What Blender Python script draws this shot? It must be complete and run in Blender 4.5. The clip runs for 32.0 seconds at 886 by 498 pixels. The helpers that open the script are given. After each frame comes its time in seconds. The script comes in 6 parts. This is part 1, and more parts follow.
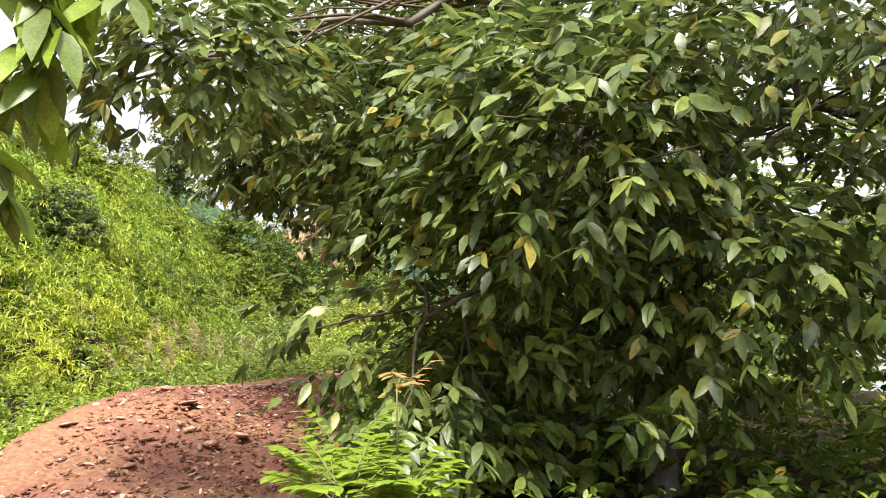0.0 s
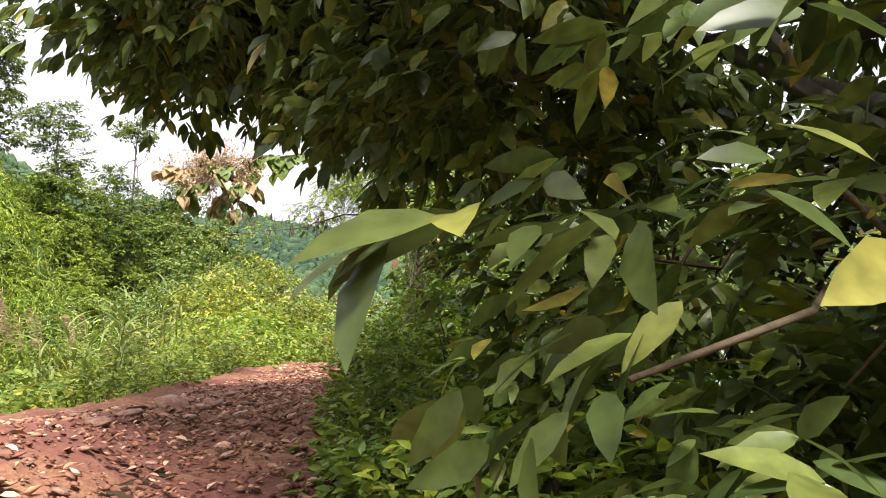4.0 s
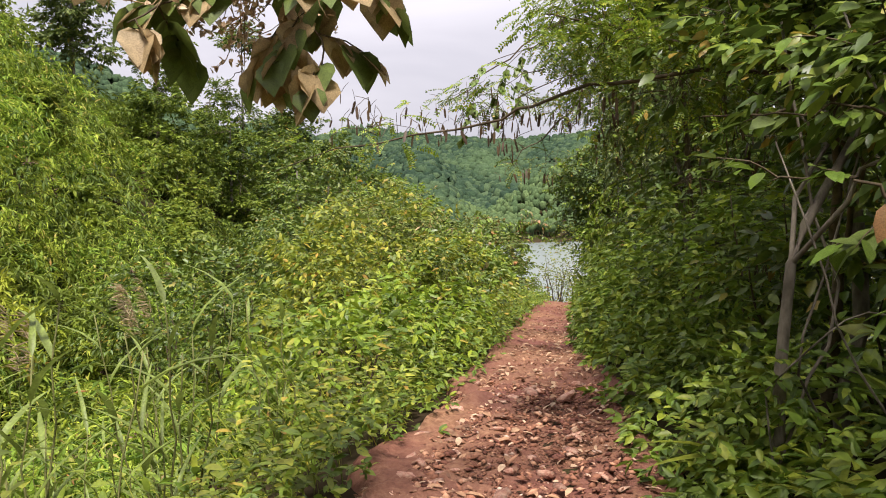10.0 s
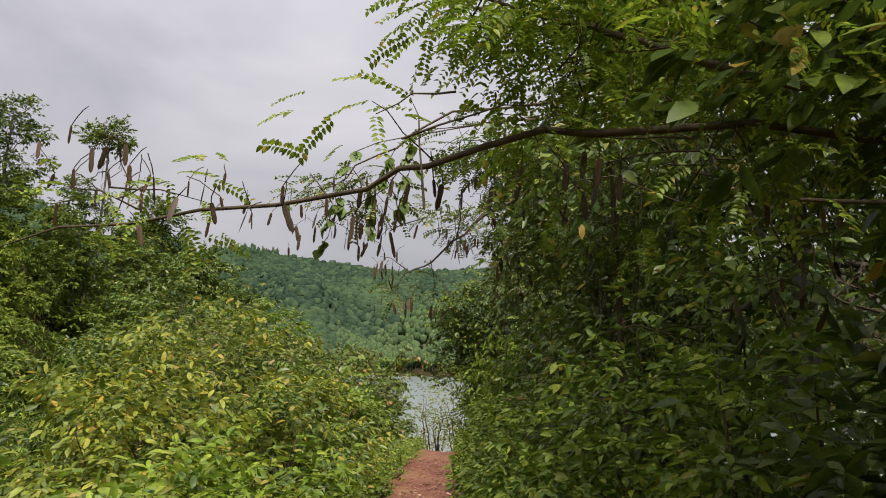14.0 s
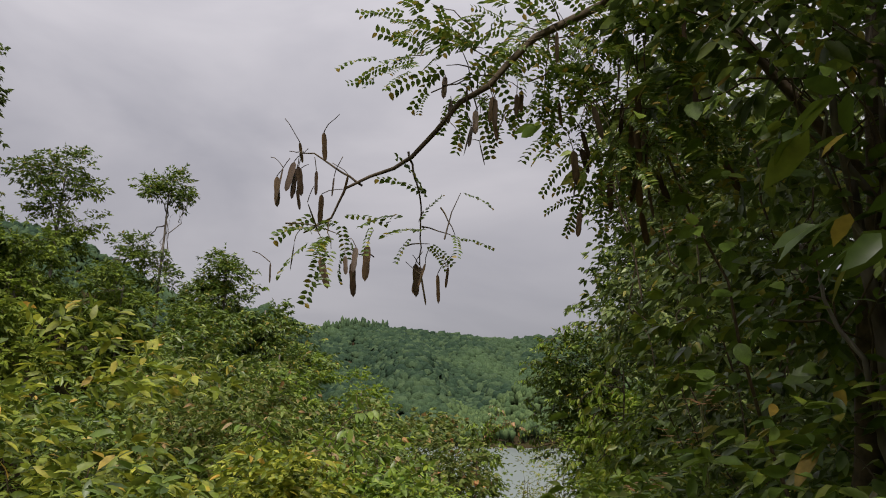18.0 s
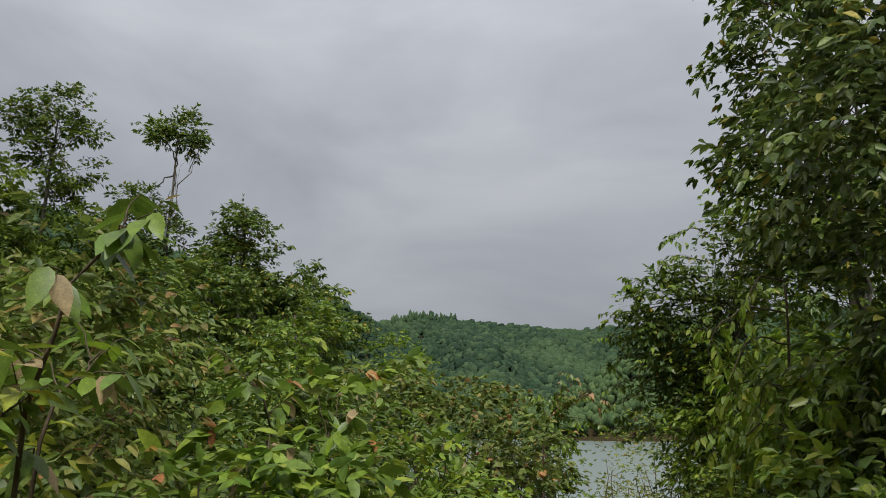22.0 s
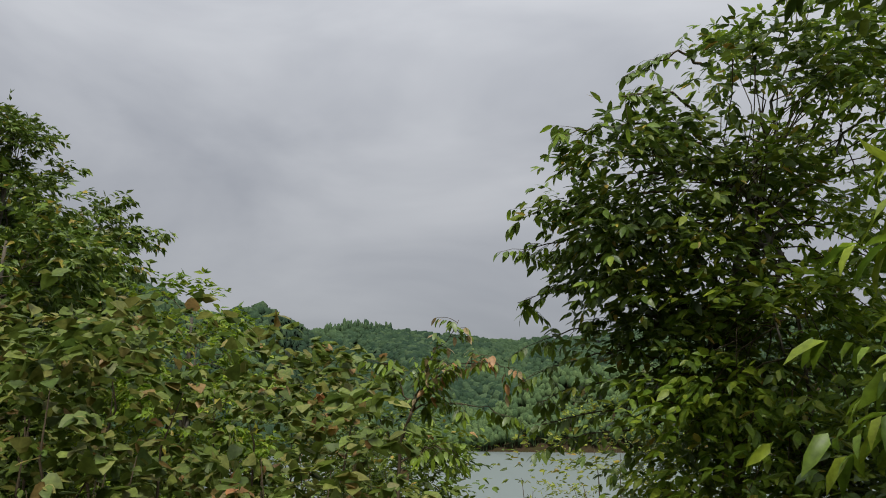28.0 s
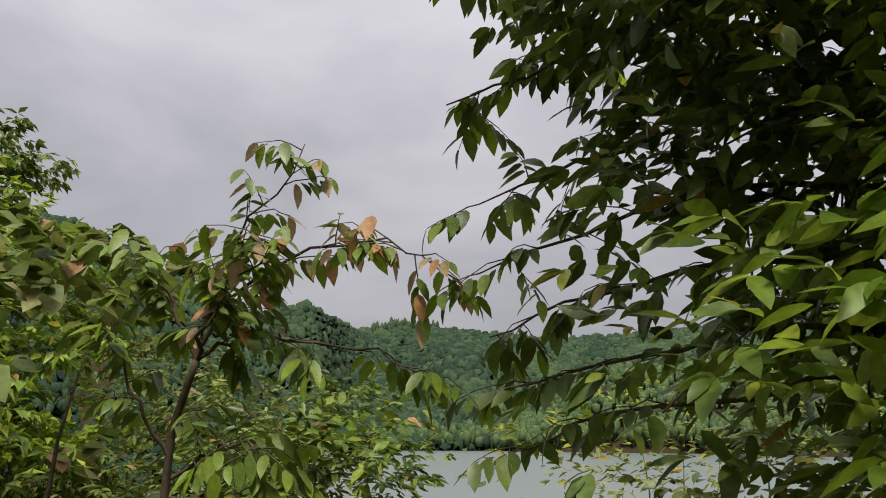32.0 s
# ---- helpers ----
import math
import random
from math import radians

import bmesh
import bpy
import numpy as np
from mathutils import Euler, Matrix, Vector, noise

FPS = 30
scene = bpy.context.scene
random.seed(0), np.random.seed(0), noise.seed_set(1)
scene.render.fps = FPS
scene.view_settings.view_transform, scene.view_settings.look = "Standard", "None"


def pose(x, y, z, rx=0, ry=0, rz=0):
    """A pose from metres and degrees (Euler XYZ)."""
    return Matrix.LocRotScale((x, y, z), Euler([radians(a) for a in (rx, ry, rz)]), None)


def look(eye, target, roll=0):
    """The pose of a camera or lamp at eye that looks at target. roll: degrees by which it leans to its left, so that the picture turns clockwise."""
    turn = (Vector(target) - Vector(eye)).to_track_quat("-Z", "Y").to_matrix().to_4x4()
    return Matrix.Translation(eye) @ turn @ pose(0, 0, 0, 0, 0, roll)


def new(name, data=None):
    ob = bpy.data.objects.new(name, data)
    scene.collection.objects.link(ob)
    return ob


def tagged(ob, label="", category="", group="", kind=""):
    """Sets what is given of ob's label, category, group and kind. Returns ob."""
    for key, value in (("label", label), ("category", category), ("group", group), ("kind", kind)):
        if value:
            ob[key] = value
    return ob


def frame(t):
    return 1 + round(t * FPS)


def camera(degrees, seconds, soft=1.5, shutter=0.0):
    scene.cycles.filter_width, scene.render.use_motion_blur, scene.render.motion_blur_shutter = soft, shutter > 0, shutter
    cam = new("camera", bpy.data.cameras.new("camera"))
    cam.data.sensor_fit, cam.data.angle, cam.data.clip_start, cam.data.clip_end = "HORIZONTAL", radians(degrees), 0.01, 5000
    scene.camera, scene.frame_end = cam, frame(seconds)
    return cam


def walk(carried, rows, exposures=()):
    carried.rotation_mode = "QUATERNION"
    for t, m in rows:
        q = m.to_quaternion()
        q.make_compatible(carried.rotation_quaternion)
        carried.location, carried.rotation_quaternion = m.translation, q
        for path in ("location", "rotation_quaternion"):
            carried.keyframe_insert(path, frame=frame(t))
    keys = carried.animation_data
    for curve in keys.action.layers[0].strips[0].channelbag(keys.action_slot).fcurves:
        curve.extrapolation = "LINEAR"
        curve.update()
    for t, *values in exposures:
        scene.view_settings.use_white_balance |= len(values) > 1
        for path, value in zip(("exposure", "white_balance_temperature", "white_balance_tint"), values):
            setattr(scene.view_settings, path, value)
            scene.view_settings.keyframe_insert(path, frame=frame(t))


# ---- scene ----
cam = camera(60.55, 32.0, 1.0)
# seconds, place, then yaw to the left of +y, pitch up and roll in degrees
PATH = [
    (0.0, 2.931, 0.677, 1.192, 9.42, 5.71, -1.2),
    (0.5, 2.631, 0.95, 1.185, 5.16, 5.3, -0.7),
    (1.0, 2.316, 1.245, 1.217, 0.62, 5.78, -0.4),
    (1.5, 2.091, 1.572, 1.214, -2.28, 6.2, 0.2),
    (2.0, 1.919, 1.983, 1.264, -3.35, 6.14, 0.6),
    (2.5, 1.66, 2.442, 1.242, -4.07, 4.91, 0.7),
    (4.5, 0.632, 5.29, 1.246, -1.18, 4.52, 0.94),
    (5.0, 0.419, 5.995, 1.362, 3.86, 4.26, 0.33),
    (5.5, 0.284, 6.608, 1.457, 12.47, 4.75, 0.83),
    (6.0, 0.0, 7.2, 1.55, 21.57, 4.93, 1.33),
    (6.5, -0.077, 7.727, 1.59, 28.79, 3.83, 0.98),
    (7.0, -0.226, 8.264, 1.649, 29.66, 2.04, -0.04),
    (7.5, -0.37, 8.737, 1.694, 25.74, 0.09, -0.61),
    (8.0, -0.333, 9.287, 1.73, 20.91, -1.44, -0.85),
    (8.5, -0.396, 9.746, 1.755, 16.9, -2.2, -1.09),
    (9.0, -0.428, 10.194, 1.801, 14.03, -2.34, -1.41),
    (9.5, -0.388, 10.591, 1.847, 10.9, -2.63, -1.95),
    (10.0, -0.409, 10.921, 1.851, 6.55, -2.35, -1.87),
    (10.5, -0.393, 11.18, 1.883, 2.68, -0.67, -1.84),
    (11.0, -0.35, 11.497, 1.927, -0.2, 1.09, -1.28),
    (11.5, -0.363, 11.799, 1.932, -2.48, 2.41, -0.51),
    (12.0, -0.339, 12.081, 1.941, -3.48, 3.15, -0.55),
    (12.5, -0.343, 12.405, 1.958, -3.1, 3.73, 0.11),
    (13.0, -0.365, 12.745, 1.958, -2.55, 4.96, 1.14),
    (13.5, -0.369, 13.099, 1.962, -2.13, 6.5, 2.04),
    (14.0, -0.41, 13.432, 1.965, -2.32, 7.46, 1.8),
    (14.5, -0.429, 13.776, 1.917, -1.91, 8.37, 1.04),
    (16.5, 0.282, 16.864, 1.911, 3.47, 13.08, 1.02),
    (17.0, 0.373, 17.495, 1.833, 4.71, 11.84, 1.31),
    (17.5, 0.347, 18.123, 1.798, 5.46, 11.54, 0.71),
    (18.0, 0.329, 18.801, 1.749, 6.08, 12.52, 0.4),
    (18.5, 0.259, 19.424, 1.696, 7.29, 13.39, 0.6),
    (19.0, 0.171, 20.135, 1.622, 8.37, 13.81, 0.67),
    (19.5, 0.161, 20.871, 1.539, 8.47, 13.24, 0.13),
    (20.0, 0.149, 21.665, 1.465, 9.02, 11.87, -0.61),
    (20.5, 0.127, 22.396, 1.365, 9.26, 10.87, -1.08),
    (21.0, 0.112, 23.184, 1.33, 9.43, 11.43, -0.77),
    (21.5, 0.127, 23.865, 1.245, 10.22, 11.94, -0.02),
    (22.0, 0.097, 24.656, 1.222, 11.29, 12.09, 0.11),
    (22.5, 0.123, 25.419, 1.127, 10.79, 12.75, -0.03),
    (23.0, 0.151, 26.109, 1.118, 9.14, 13.93, -0.69),
    (23.5, 0.181, 26.815, 1.079, 9.01, 15.0, -0.52),
    (24.0, 0.106, 27.514, 1.055, 9.89, 15.74, -0.14),
    (24.5, 0.167, 28.288, 1.048, 10.31, 15.62, -0.04),
    (25.0, 0.232, 29.023, 0.996, 9.61, 14.8, -0.36),
    (25.5, 0.276, 29.806, 0.91, 9.18, 13.62, -0.34),
    (26.0, 0.304, 30.585, 0.858, 8.42, 12.34, 0.15),
    (26.5, 0.317, 31.357, 0.837, 6.37, 11.41, 0.02),
    (28.5, 0.555, 34.052, 0.865, 6.97, 13.68, -0.03),
    (29.0, 0.659, 34.836, 0.836, 8.22, 14.27, -0.22),
    (29.5, 0.71, 35.611, 0.791, 9.8, 14.52, 0.08),
    (30.0, 0.811, 36.293, 0.759, 10.57, 13.9, 0.09),
    (30.5, 0.814, 36.934, 0.716, 10.4, 13.65, 0.09),
    (31.0, 0.856, 37.67, 0.723, 10.68, 13.25, 0.16),
    (31.5, 0.892, 38.339, 0.69, 10.9, 13.18, 0.28),
    (32.0, 0.95, 38.975, 0.688, 10.38, 12.91, 0.19),
]


def view(x, y, z, yaw, pitch, roll):
    ya, pi = radians(yaw), radians(pitch)
    ahead = Vector((-math.sin(ya) * math.cos(pi), math.cos(ya) * math.cos(pi), math.sin(pi)))
    return look(Vector((x, y, z)), Vector((x, y, z)) + ahead * 10, roll)


walk(cam, [(row[0], view(*row[1:])) for row in PATH],
     exposures=[(0.0, 1.32, 6550, 13), (2.5, 1.48, 6550, 14), (4.5, 1.1, 6500, 15), (5.0, 0.93, 6500, 15), (6.0, 0.42, 6500, 13), (7.0, 0.18, 6500, 14), (8.0, 0.38, 6550, 15), (9.0, 0.65, 6600, 17), (11.0, 0.55, 6600, 15), (13.0, 0.3, 6650, 12),
                (14.5, -0.05, 6650, 13), (16.5, -0.22, 6650, 14), (19.0, -0.34, 6600, 12), (20.0, -0.38, 6450, 8), (25.0, -0.4, 6300, 5), (28.5, -0.34, 6450, 7), (30.0, -0.28, 6600, 11), (32.0, -0.16, 6600, 12)])

# ---- sky and sun ----
SUN_EL, SUN_AZ = 62.0, 170.0
world = bpy.data.worlds.new("sky")
scene.world = world
world.use_nodes = True
nt = world.node_tree
nt.nodes.clear()


def wn(kind, **kw):
    n = nt.nodes.new(kind)
    for k, v in kw.items():
        n.inputs[k].default_value = v
    return n


sky = wn("ShaderNodeTexSky")
sky.sky_type, sky.sun_disc = "NISHITA", False
sky.sun_elevation, sky.sun_rotation = radians(SUN_EL), radians(SUN_AZ)
coord = wn("ShaderNodeTexCoord")
sep = wn("ShaderNodeSeparateXYZ")
stretch = wn("ShaderNodeMapping")
stretch.inputs["Scale"].default_value = (1.0, 1.0, 2.6)
clouds = wn("ShaderNodeTexNoise", Scale=2.2, Detail=5.0, Roughness=0.5, Distortion=0.4)
tone = wn("ShaderNodeValToRGB")
tone.color_ramp.elements[0].position, tone.color_ramp.elements[0].color = 0.3, (0.33, 0.335, 0.375, 1)
tone.color_ramp.elements[1].position, tone.color_ramp.elements[1].color = 0.72, (0.56, 0.555, 0.585, 1)
lift = wn("ShaderNodeMapRange")          # an overcast sky brightens towards the zenith
lift.inputs["From Min"].default_value, lift.inputs["From Max"].default_value = 0.0, 1.0
lift.inputs["To Min"].default_value, lift.inputs["To Max"].default_value = 0.95, 2.9
times_ = wn("ShaderNodeVectorMath")
times_.operation = "SCALE"
dim = wn("ShaderNodeVectorMath")
dim.operation = "SCALE"
dim.inputs["Scale"].default_value = 0.08
mixer = wn("ShaderNodeMix", Factor=0.9)
mixer.data_type = "RGBA"
back = wn("ShaderNodeBackground", Strength=1.0)
out = wn("ShaderNodeOutputWorld")
lk = nt.links.new
lk(coord.outputs["Generated"], sep.inputs[0])
lk(coord.outputs["Generated"], stretch.inputs[0])
lk(stretch.outputs[0], clouds.inputs["Vector"])
lk(clouds.outputs[0], tone.inputs[0])
high = wn("ShaderNodeMath")
high.operation = "POWER"
high.inputs[1].default_value = 1.3
lk(sep.outputs[2], high.inputs[0])
lk(high.outputs[0], lift.inputs[0])
lk(tone.outputs[0], times_.inputs[0])
lk(lift.outputs[0], times_.inputs["Scale"])
lk(sky.outputs[0], dim.inputs[0])
lk(dim.outputs[0], mixer.inputs["A"])
lk(times_.outputs[0], mixer.inputs["B"])
lk(mixer.outputs["Result"], back.inputs[0])
lk(back.outputs[0], out.inputs[0])

sun_data = bpy.data.lights.new("sun", "SUN")
sun_data.energy, sun_data.angle, sun_data.color = 4.9, radians(14), (1.0, 0.96, 0.88)
sun = new("sun", sun_data)
az, el = radians(SUN_AZ), radians(SUN_EL)
sun.matrix_world = look((math.sin(az) * math.cos(el) * 50, math.cos(az) * math.cos(el) * 50, math.sin(el) * 50), (0, 0, 0))

# ---- materials ----
def material(name):
    m = bpy.data.materials.new(name)
    m.use_nodes = True
    t = m.node_tree
    return m, t, t.nodes["Principled BSDF"], t.nodes["Material Output"]


def node(t, kind, **kw):
    n = t.nodes.new(kind)
    for k, v in kw.items():
        n.inputs[k].default_value = v
    return n


def ramp(t, stops):
    n = t.nodes.new("ShaderNodeValToRGB")
    e = n.color_ramp.elements
    while len(e) < len(stops):
        e.new(0.5)
    for k, (p, c) in zip(e, stops):
        k.position, k.color = p, (*c, 1)
    return n


def leaf_material(name, stops, rough=0.45, through_light=0.35, patch=0.0, patch_colour=(0.3, 0.3, 0.03), patch_scale=0.25, gloss=0.4):
    """Leaves: a colour for each leaf, blotches at a second scale, light that comes through the blade."""
    m, t, b, o = material(name)
    link = t.links.new
    geo = node(t, "ShaderNodeNewGeometry")
    tone = ramp(t, [(p, (min(c[0] * 1.05, 0.9), c[1], c[2])) for p, c in stops])
    link(geo.outputs["Random Per Island"], tone.inputs[0])
    at = node(t, "ShaderNodeTexCoord")
    fine = node(t, "ShaderNodeTexNoise", Scale=28.0, Detail=3.0)
    link(at.outputs["Object"], fine.inputs["Vector"])
    vary = node(t, "ShaderNodeMapRange")
    vary.inputs["From Min"].default_value, vary.inputs["From Max"].default_value = 0.3, 0.7
    vary.inputs["To Min"].default_value, vary.inputs["To Max"].default_value = 0.75, 1.25
    link(fine.outputs[0], vary.inputs[0])
    mid = node(t, "ShaderNodeTexNoise", Scale=2.3, Detail=2.0)
    link(at.outputs["Object"], mid.inputs["Vector"])
    vary2 = node(t, "ShaderNodeMapRange")
    vary2.inputs["From Min"].default_value, vary2.inputs["From Max"].default_value = 0.33, 0.67
    vary2.inputs["To Min"].default_value, vary2.inputs["To Max"].default_value = 0.68, 1.28
    link(mid.outputs[0], vary2.inputs[0])
    both = node(t, "ShaderNodeMath")
    both.operation = "MULTIPLY"
    link(vary.outputs[0], both.inputs[0])
    link(vary2.outputs[0], both.inputs[1])
    last = tone.outputs[0]
    if patch:
        broad = node(t, "ShaderNodeTexNoise", Scale=patch_scale, Detail=3.0)
        link(at.outputs["Object"], broad.inputs["Vector"])
        edge = ramp(t, [(0.47, (0, 0, 0)), (0.66, (patch, patch, patch))])
        link(broad.outputs[0], edge.inputs[0])
        mx = node(t, "ShaderNodeMix")
        mx.data_type = "RGBA"
        mx.inputs["B"].default_value = (*patch_colour, 1)
        link(edge.outputs[0], mx.inputs["Factor"])
        link(last, mx.inputs["A"])
        last = mx.outputs["Result"]
    sc = node(t, "ShaderNodeVectorMath")
    sc.operation = "SCALE"
    link(last, sc.inputs[0])
    link(both.outputs[0], sc.inputs["Scale"])
    link(sc.outputs[0], b.inputs["Base Color"])
    b.inputs["Roughness"].default_value = rough
    b.inputs["Specular IOR Level"].default_value = gloss
    tr = node(t, "ShaderNodeBsdfTranslucent")
    link(sc.outputs[0], tr.inputs[0])
    ms = node(t, "ShaderNodeMixShader", Fac=through_light)
    link(b.outputs[0], ms.inputs[1])
    link(tr.outputs[0], ms.inputs[2])
    link(ms.outputs[0], o.inputs[0])
    return m


def surface(name, stops, scale, rough=0.9, bump=0.3, detail=6.0, second=None, second_scale=0.6, second_amount=0.6, stretch=(1, 1, 1), by_object=False):
    m, t, b, o = material(name)
    link = t.links.new
    at = node(t, "ShaderNodeTexCoord")
    mp = node(t, "ShaderNodeMapping")
    mp.inputs["Scale"].default_value = stretch
    link(at.outputs["Object"], mp.inputs[0])
    n1 = node(t, "ShaderNodeTexNoise", Scale=scale, Detail=detail, Roughness=0.65)
    link(mp.outputs[0], n1.inputs["Vector"])
    tone = ramp(t, stops)
    link(n1.outputs[0], tone.inputs[0])
    last = tone.outputs[0]
    if second:
        n2 = node(t, "ShaderNodeTexNoise", Scale=second_scale, Detail=4.0)
        link(at.outputs["Object"], n2.inputs["Vector"])
        edge = ramp(t, [(0.42, (0, 0, 0)), (0.62, (second_amount,) * 3)])
        link(n2.outputs[0], edge.inputs[0])
        mx = node(t, "ShaderNodeMix")
        mx.data_type = "RGBA"
        mx.inputs["B"].default_value = (*second, 1)
        link(edge.outputs[0], mx.inputs["Factor"])
        link(last, mx.inputs["A"])
        last = mx.outputs["Result"]
    if by_object:
        inf = node(t, "ShaderNodeObjectInfo")
        v = node(t, "ShaderNodeMapRange")
        v.inputs["To Min"].default_value, v.inputs["To Max"].default_value = 0.6, 1.5
        link(inf.outputs["Random"], v.inputs[0])
        sc = node(t, "ShaderNodeVectorMath")
        sc.operation = "SCALE"
        link(last, sc.inputs[0])
        link(v.outputs[0], sc.inputs["Scale"])
        last = sc.outputs[0]
    link(last, b.inputs["Base Color"])
    b.inputs["Roughness"].default_value = rough
    b.inputs["Specular IOR Level"].default_value = 0.25
    bp = node(t, "ShaderNodeBump", Strength=bump, Distance=0.02)
    link(n1.outputs[0], bp.inputs["Height"])
    link(bp.outputs[0], b.inputs["Normal"])
    return m


M_FERN = leaf_material("fern_green", [(0.0, (0.07, 0.14, 0.016)), (0.45, (0.19, 0.31, 0.035)), (0.9, (0.34, 0.44, 0.055)), (1.0, (0.46, 0.38, 0.12))], 0.6, 0.4, 0.65, (0.45, 0.46, 0.045), 0.16, 0.25)
M_MASS = leaf_material("scrub_green", [(0.0, (0.075, 0.13, 0.02)), (0.6, (0.165, 0.235, 0.03)), (1.0, (0.27, 0.315, 0.04))], 0.55, 0.4, 0.6, (0.25, 0.31, 0.03), 0.3, 0.25)
M_SCRUB = leaf_material("dark_scrub", [(0.0, (0.052, 0.09, 0.015)), (0.6, (0.104, 0.165, 0.022)), (1.0, (0.197, 0.25, 0.03))], 0.55, 0.35, 0.5, (0.22, 0.28, 0.03), 0.25, 0.25)
M_CREEP = leaf_material("creeper_green", [(0.0, (0.06, 0.12, 0.018)), (0.6, (0.13, 0.22, 0.028)), (0.95, (0.24, 0.32, 0.035)), (1.0, (0.38, 0.17, 0.05))], 0.48, 0.35)
M_TAN = leaf_material("tan_leaf", [(0.0, (0.20, 0.22, 0.08)), (0.5, (0.36, 0.28, 0.14)), (1.0, (0.52, 0.38, 0.22))], 0.6, 0.4)
M_DARK = leaf_material("glossy_dark_green", [(0.0, (0.06, 0.096, 0.026)), (0.55, (0.12, 0.175, 0.042)), (0.94, (0.2, 0.255, 0.06)), (1.0, (0.38, 0.32, 0.06))], 0.4, 0.34, 0, gloss=0.42)
M_FRESH = leaf_material("fresh_green", [(0.0, (0.10, 0.18, 0.018)), (0.6, (0.19, 0.29, 0.025)), (0.96, (0.30, 0.38, 0.035)), (1.0, (0.38, 0.30, 0.05))], 0.45, 0.4)
M_YELLOW = leaf_material("yellow_green", [(0.0, (0.09, 0.14, 0.018)), (0.5, (0.20, 0.26, 0.03)), (0.93, (0.36, 0.38, 0.045)), (1.0, (0.44, 0.27, 0.05))], 0.5, 0.4)
M_WEED = leaf_material("weed_green", [(0.0, (0.081, 0.15, 0.018)), (0.7, (0.174, 0.26, 0.03)), (1.0, (0.278, 0.33, 0.035))], 0.5, 0.35)
M_MID = leaf_material("middle_green", [(0.0, (0.055, 0.10, 0.017)), (0.6, (0.11, 0.175, 0.025)), (0.94, (0.19, 0.25, 0.032)), (1.0, (0.36, 0.25, 0.045))], 0.4, 0.3)
M_RUST = leaf_material("rusty_green", [(0.0, (0.08, 0.13, 0.025)), (0.6, (0.16, 0.22, 0.04)), (0.93, (0.22, 0.22, 0.06)), (1.0, (0.34, 0.2, 0.08))], 0.55, 0.4)
M_ORANGE = leaf_material("orange_young_leaf", [(0.0, (0.36, 0.14, 0.05)), (0.6, (0.42, 0.23, 0.09)), (1.0, (0.38, 0.30, 0.12))], 0.5, 0.35)
M_REED = leaf_material("reed_green", [(0.0, (0.10, 0.17, 0.03)), (0.6, (0.19, 0.26, 0.05)), (0.9, (0.27, 0.30, 0.09)), (1.0, (0.36, 0.30, 0.14))], 0.5, 0.3)
M_STRAW = leaf_material("straw_plume", [(0.0, (0.40, 0.32, 0.2)), (1.0, (0.60, 0.50, 0.33))], 0.8, 0.4)
M_PANICLE = leaf_material("dry_flower", [(0.0, (0.42, 0.30, 0.18)), (1.0, (0.66, 0.54, 0.36))], 0.8, 0.3)
M_POD = leaf_material("dry_brown_pod", [(0.0, (0.035, 0.022, 0.014)), (0.6, (0.07, 0.045, 0.025)), (1.0, (0.13, 0.085, 0.04))], 0.6, 0.12)
M_LITTER = leaf_material("dry_leaf_litter", [(0.0, (0.16, 0.08, 0.045)), (0.6, (0.34, 0.2, 0.11)), (1.0, (0.5, 0.37, 0.24))], 0.7, 0.15)
M_DRY = leaf_material("dead_fern_brown", [(0.0, (0.05, 0.034, 0.024)), (0.7, (0.13, 0.09, 0.06)), (1.0, (0.26, 0.2, 0.13))], 0.85, 0.15, 0, gloss=0.1)
# Muted blue-green: the haze of distance is put into the crown colour.
M_FAR_HAZE = leaf_material("far_forest", [(0.0, (0.017, 0.037, 0.022)), (0.6, (0.03, 0.057, 0.029)), (1.0, (0.055, 0.09, 0.042))], 0.85, 0.0, 0.6, (0.065, 0.105, 0.045), 0.012, 0.1)
M_FAR2 = leaf_material("plantation", [(0.0, (0.045, 0.08, 0.034)), (1.0, (0.085, 0.13, 0.05))], 0.95, 0.0, 0, gloss=0.1)
M_BARK = surface("grey_brown_bark", [(0.3, (0.045, 0.035, 0.027)), (0.7, (0.14, 0.115, 0.09))], 9.0, 0.9, 0.8, stretch=(1, 1, 0.25), second=(0.33, 0.31, 0.27), second_scale=2.2, second_amount=0.5)
M_PALE = surface("pale_lichen_bark", [(0.3, (0.08, 0.066, 0.05)), (0.7, (0.36, 0.31, 0.25))], 12.0, 0.9, 0.8, stretch=(1, 1, 0.3), second=(0.05, 0.04, 0.03), second_scale=3.0, second_amount=0.7)
M_TWIG = surface("brown_twig", [(0.3, (0.05, 0.036, 0.022)), (0.7, (0.12, 0.09, 0.055))], 20.0, 0.85, 0.3)
M_STEM = surface("green_stem", [(0.3, (0.09, 0.11, 0.03)), (0.7, (0.2, 0.19, 0.07))], 20.0, 0.7, 0.2)
M_SOIL = surface("dark_soil", [(0.3, (0.022, 0.015, 0.009)), (0.7, (0.065, 0.045, 0.026))], 3.0, 1.0, 0.6, second=(0.035, 0.038, 0.012), second_scale=0.5)
M_SOIL.node_tree.nodes["Principled BSDF"].inputs["Specular IOR Level"].default_value = 0.05
M_RED = surface("red_gravel_earth", [(0.25, (0.10, 0.046, 0.026)), (0.5, (0.22, 0.108, 0.06)), (0.75, (0.35, 0.20, 0.115))], 22.0, 0.95, 1.0, detail=10.0, second=(0.15, 0.052, 0.043), second_scale=0.7, second_amount=0.75)
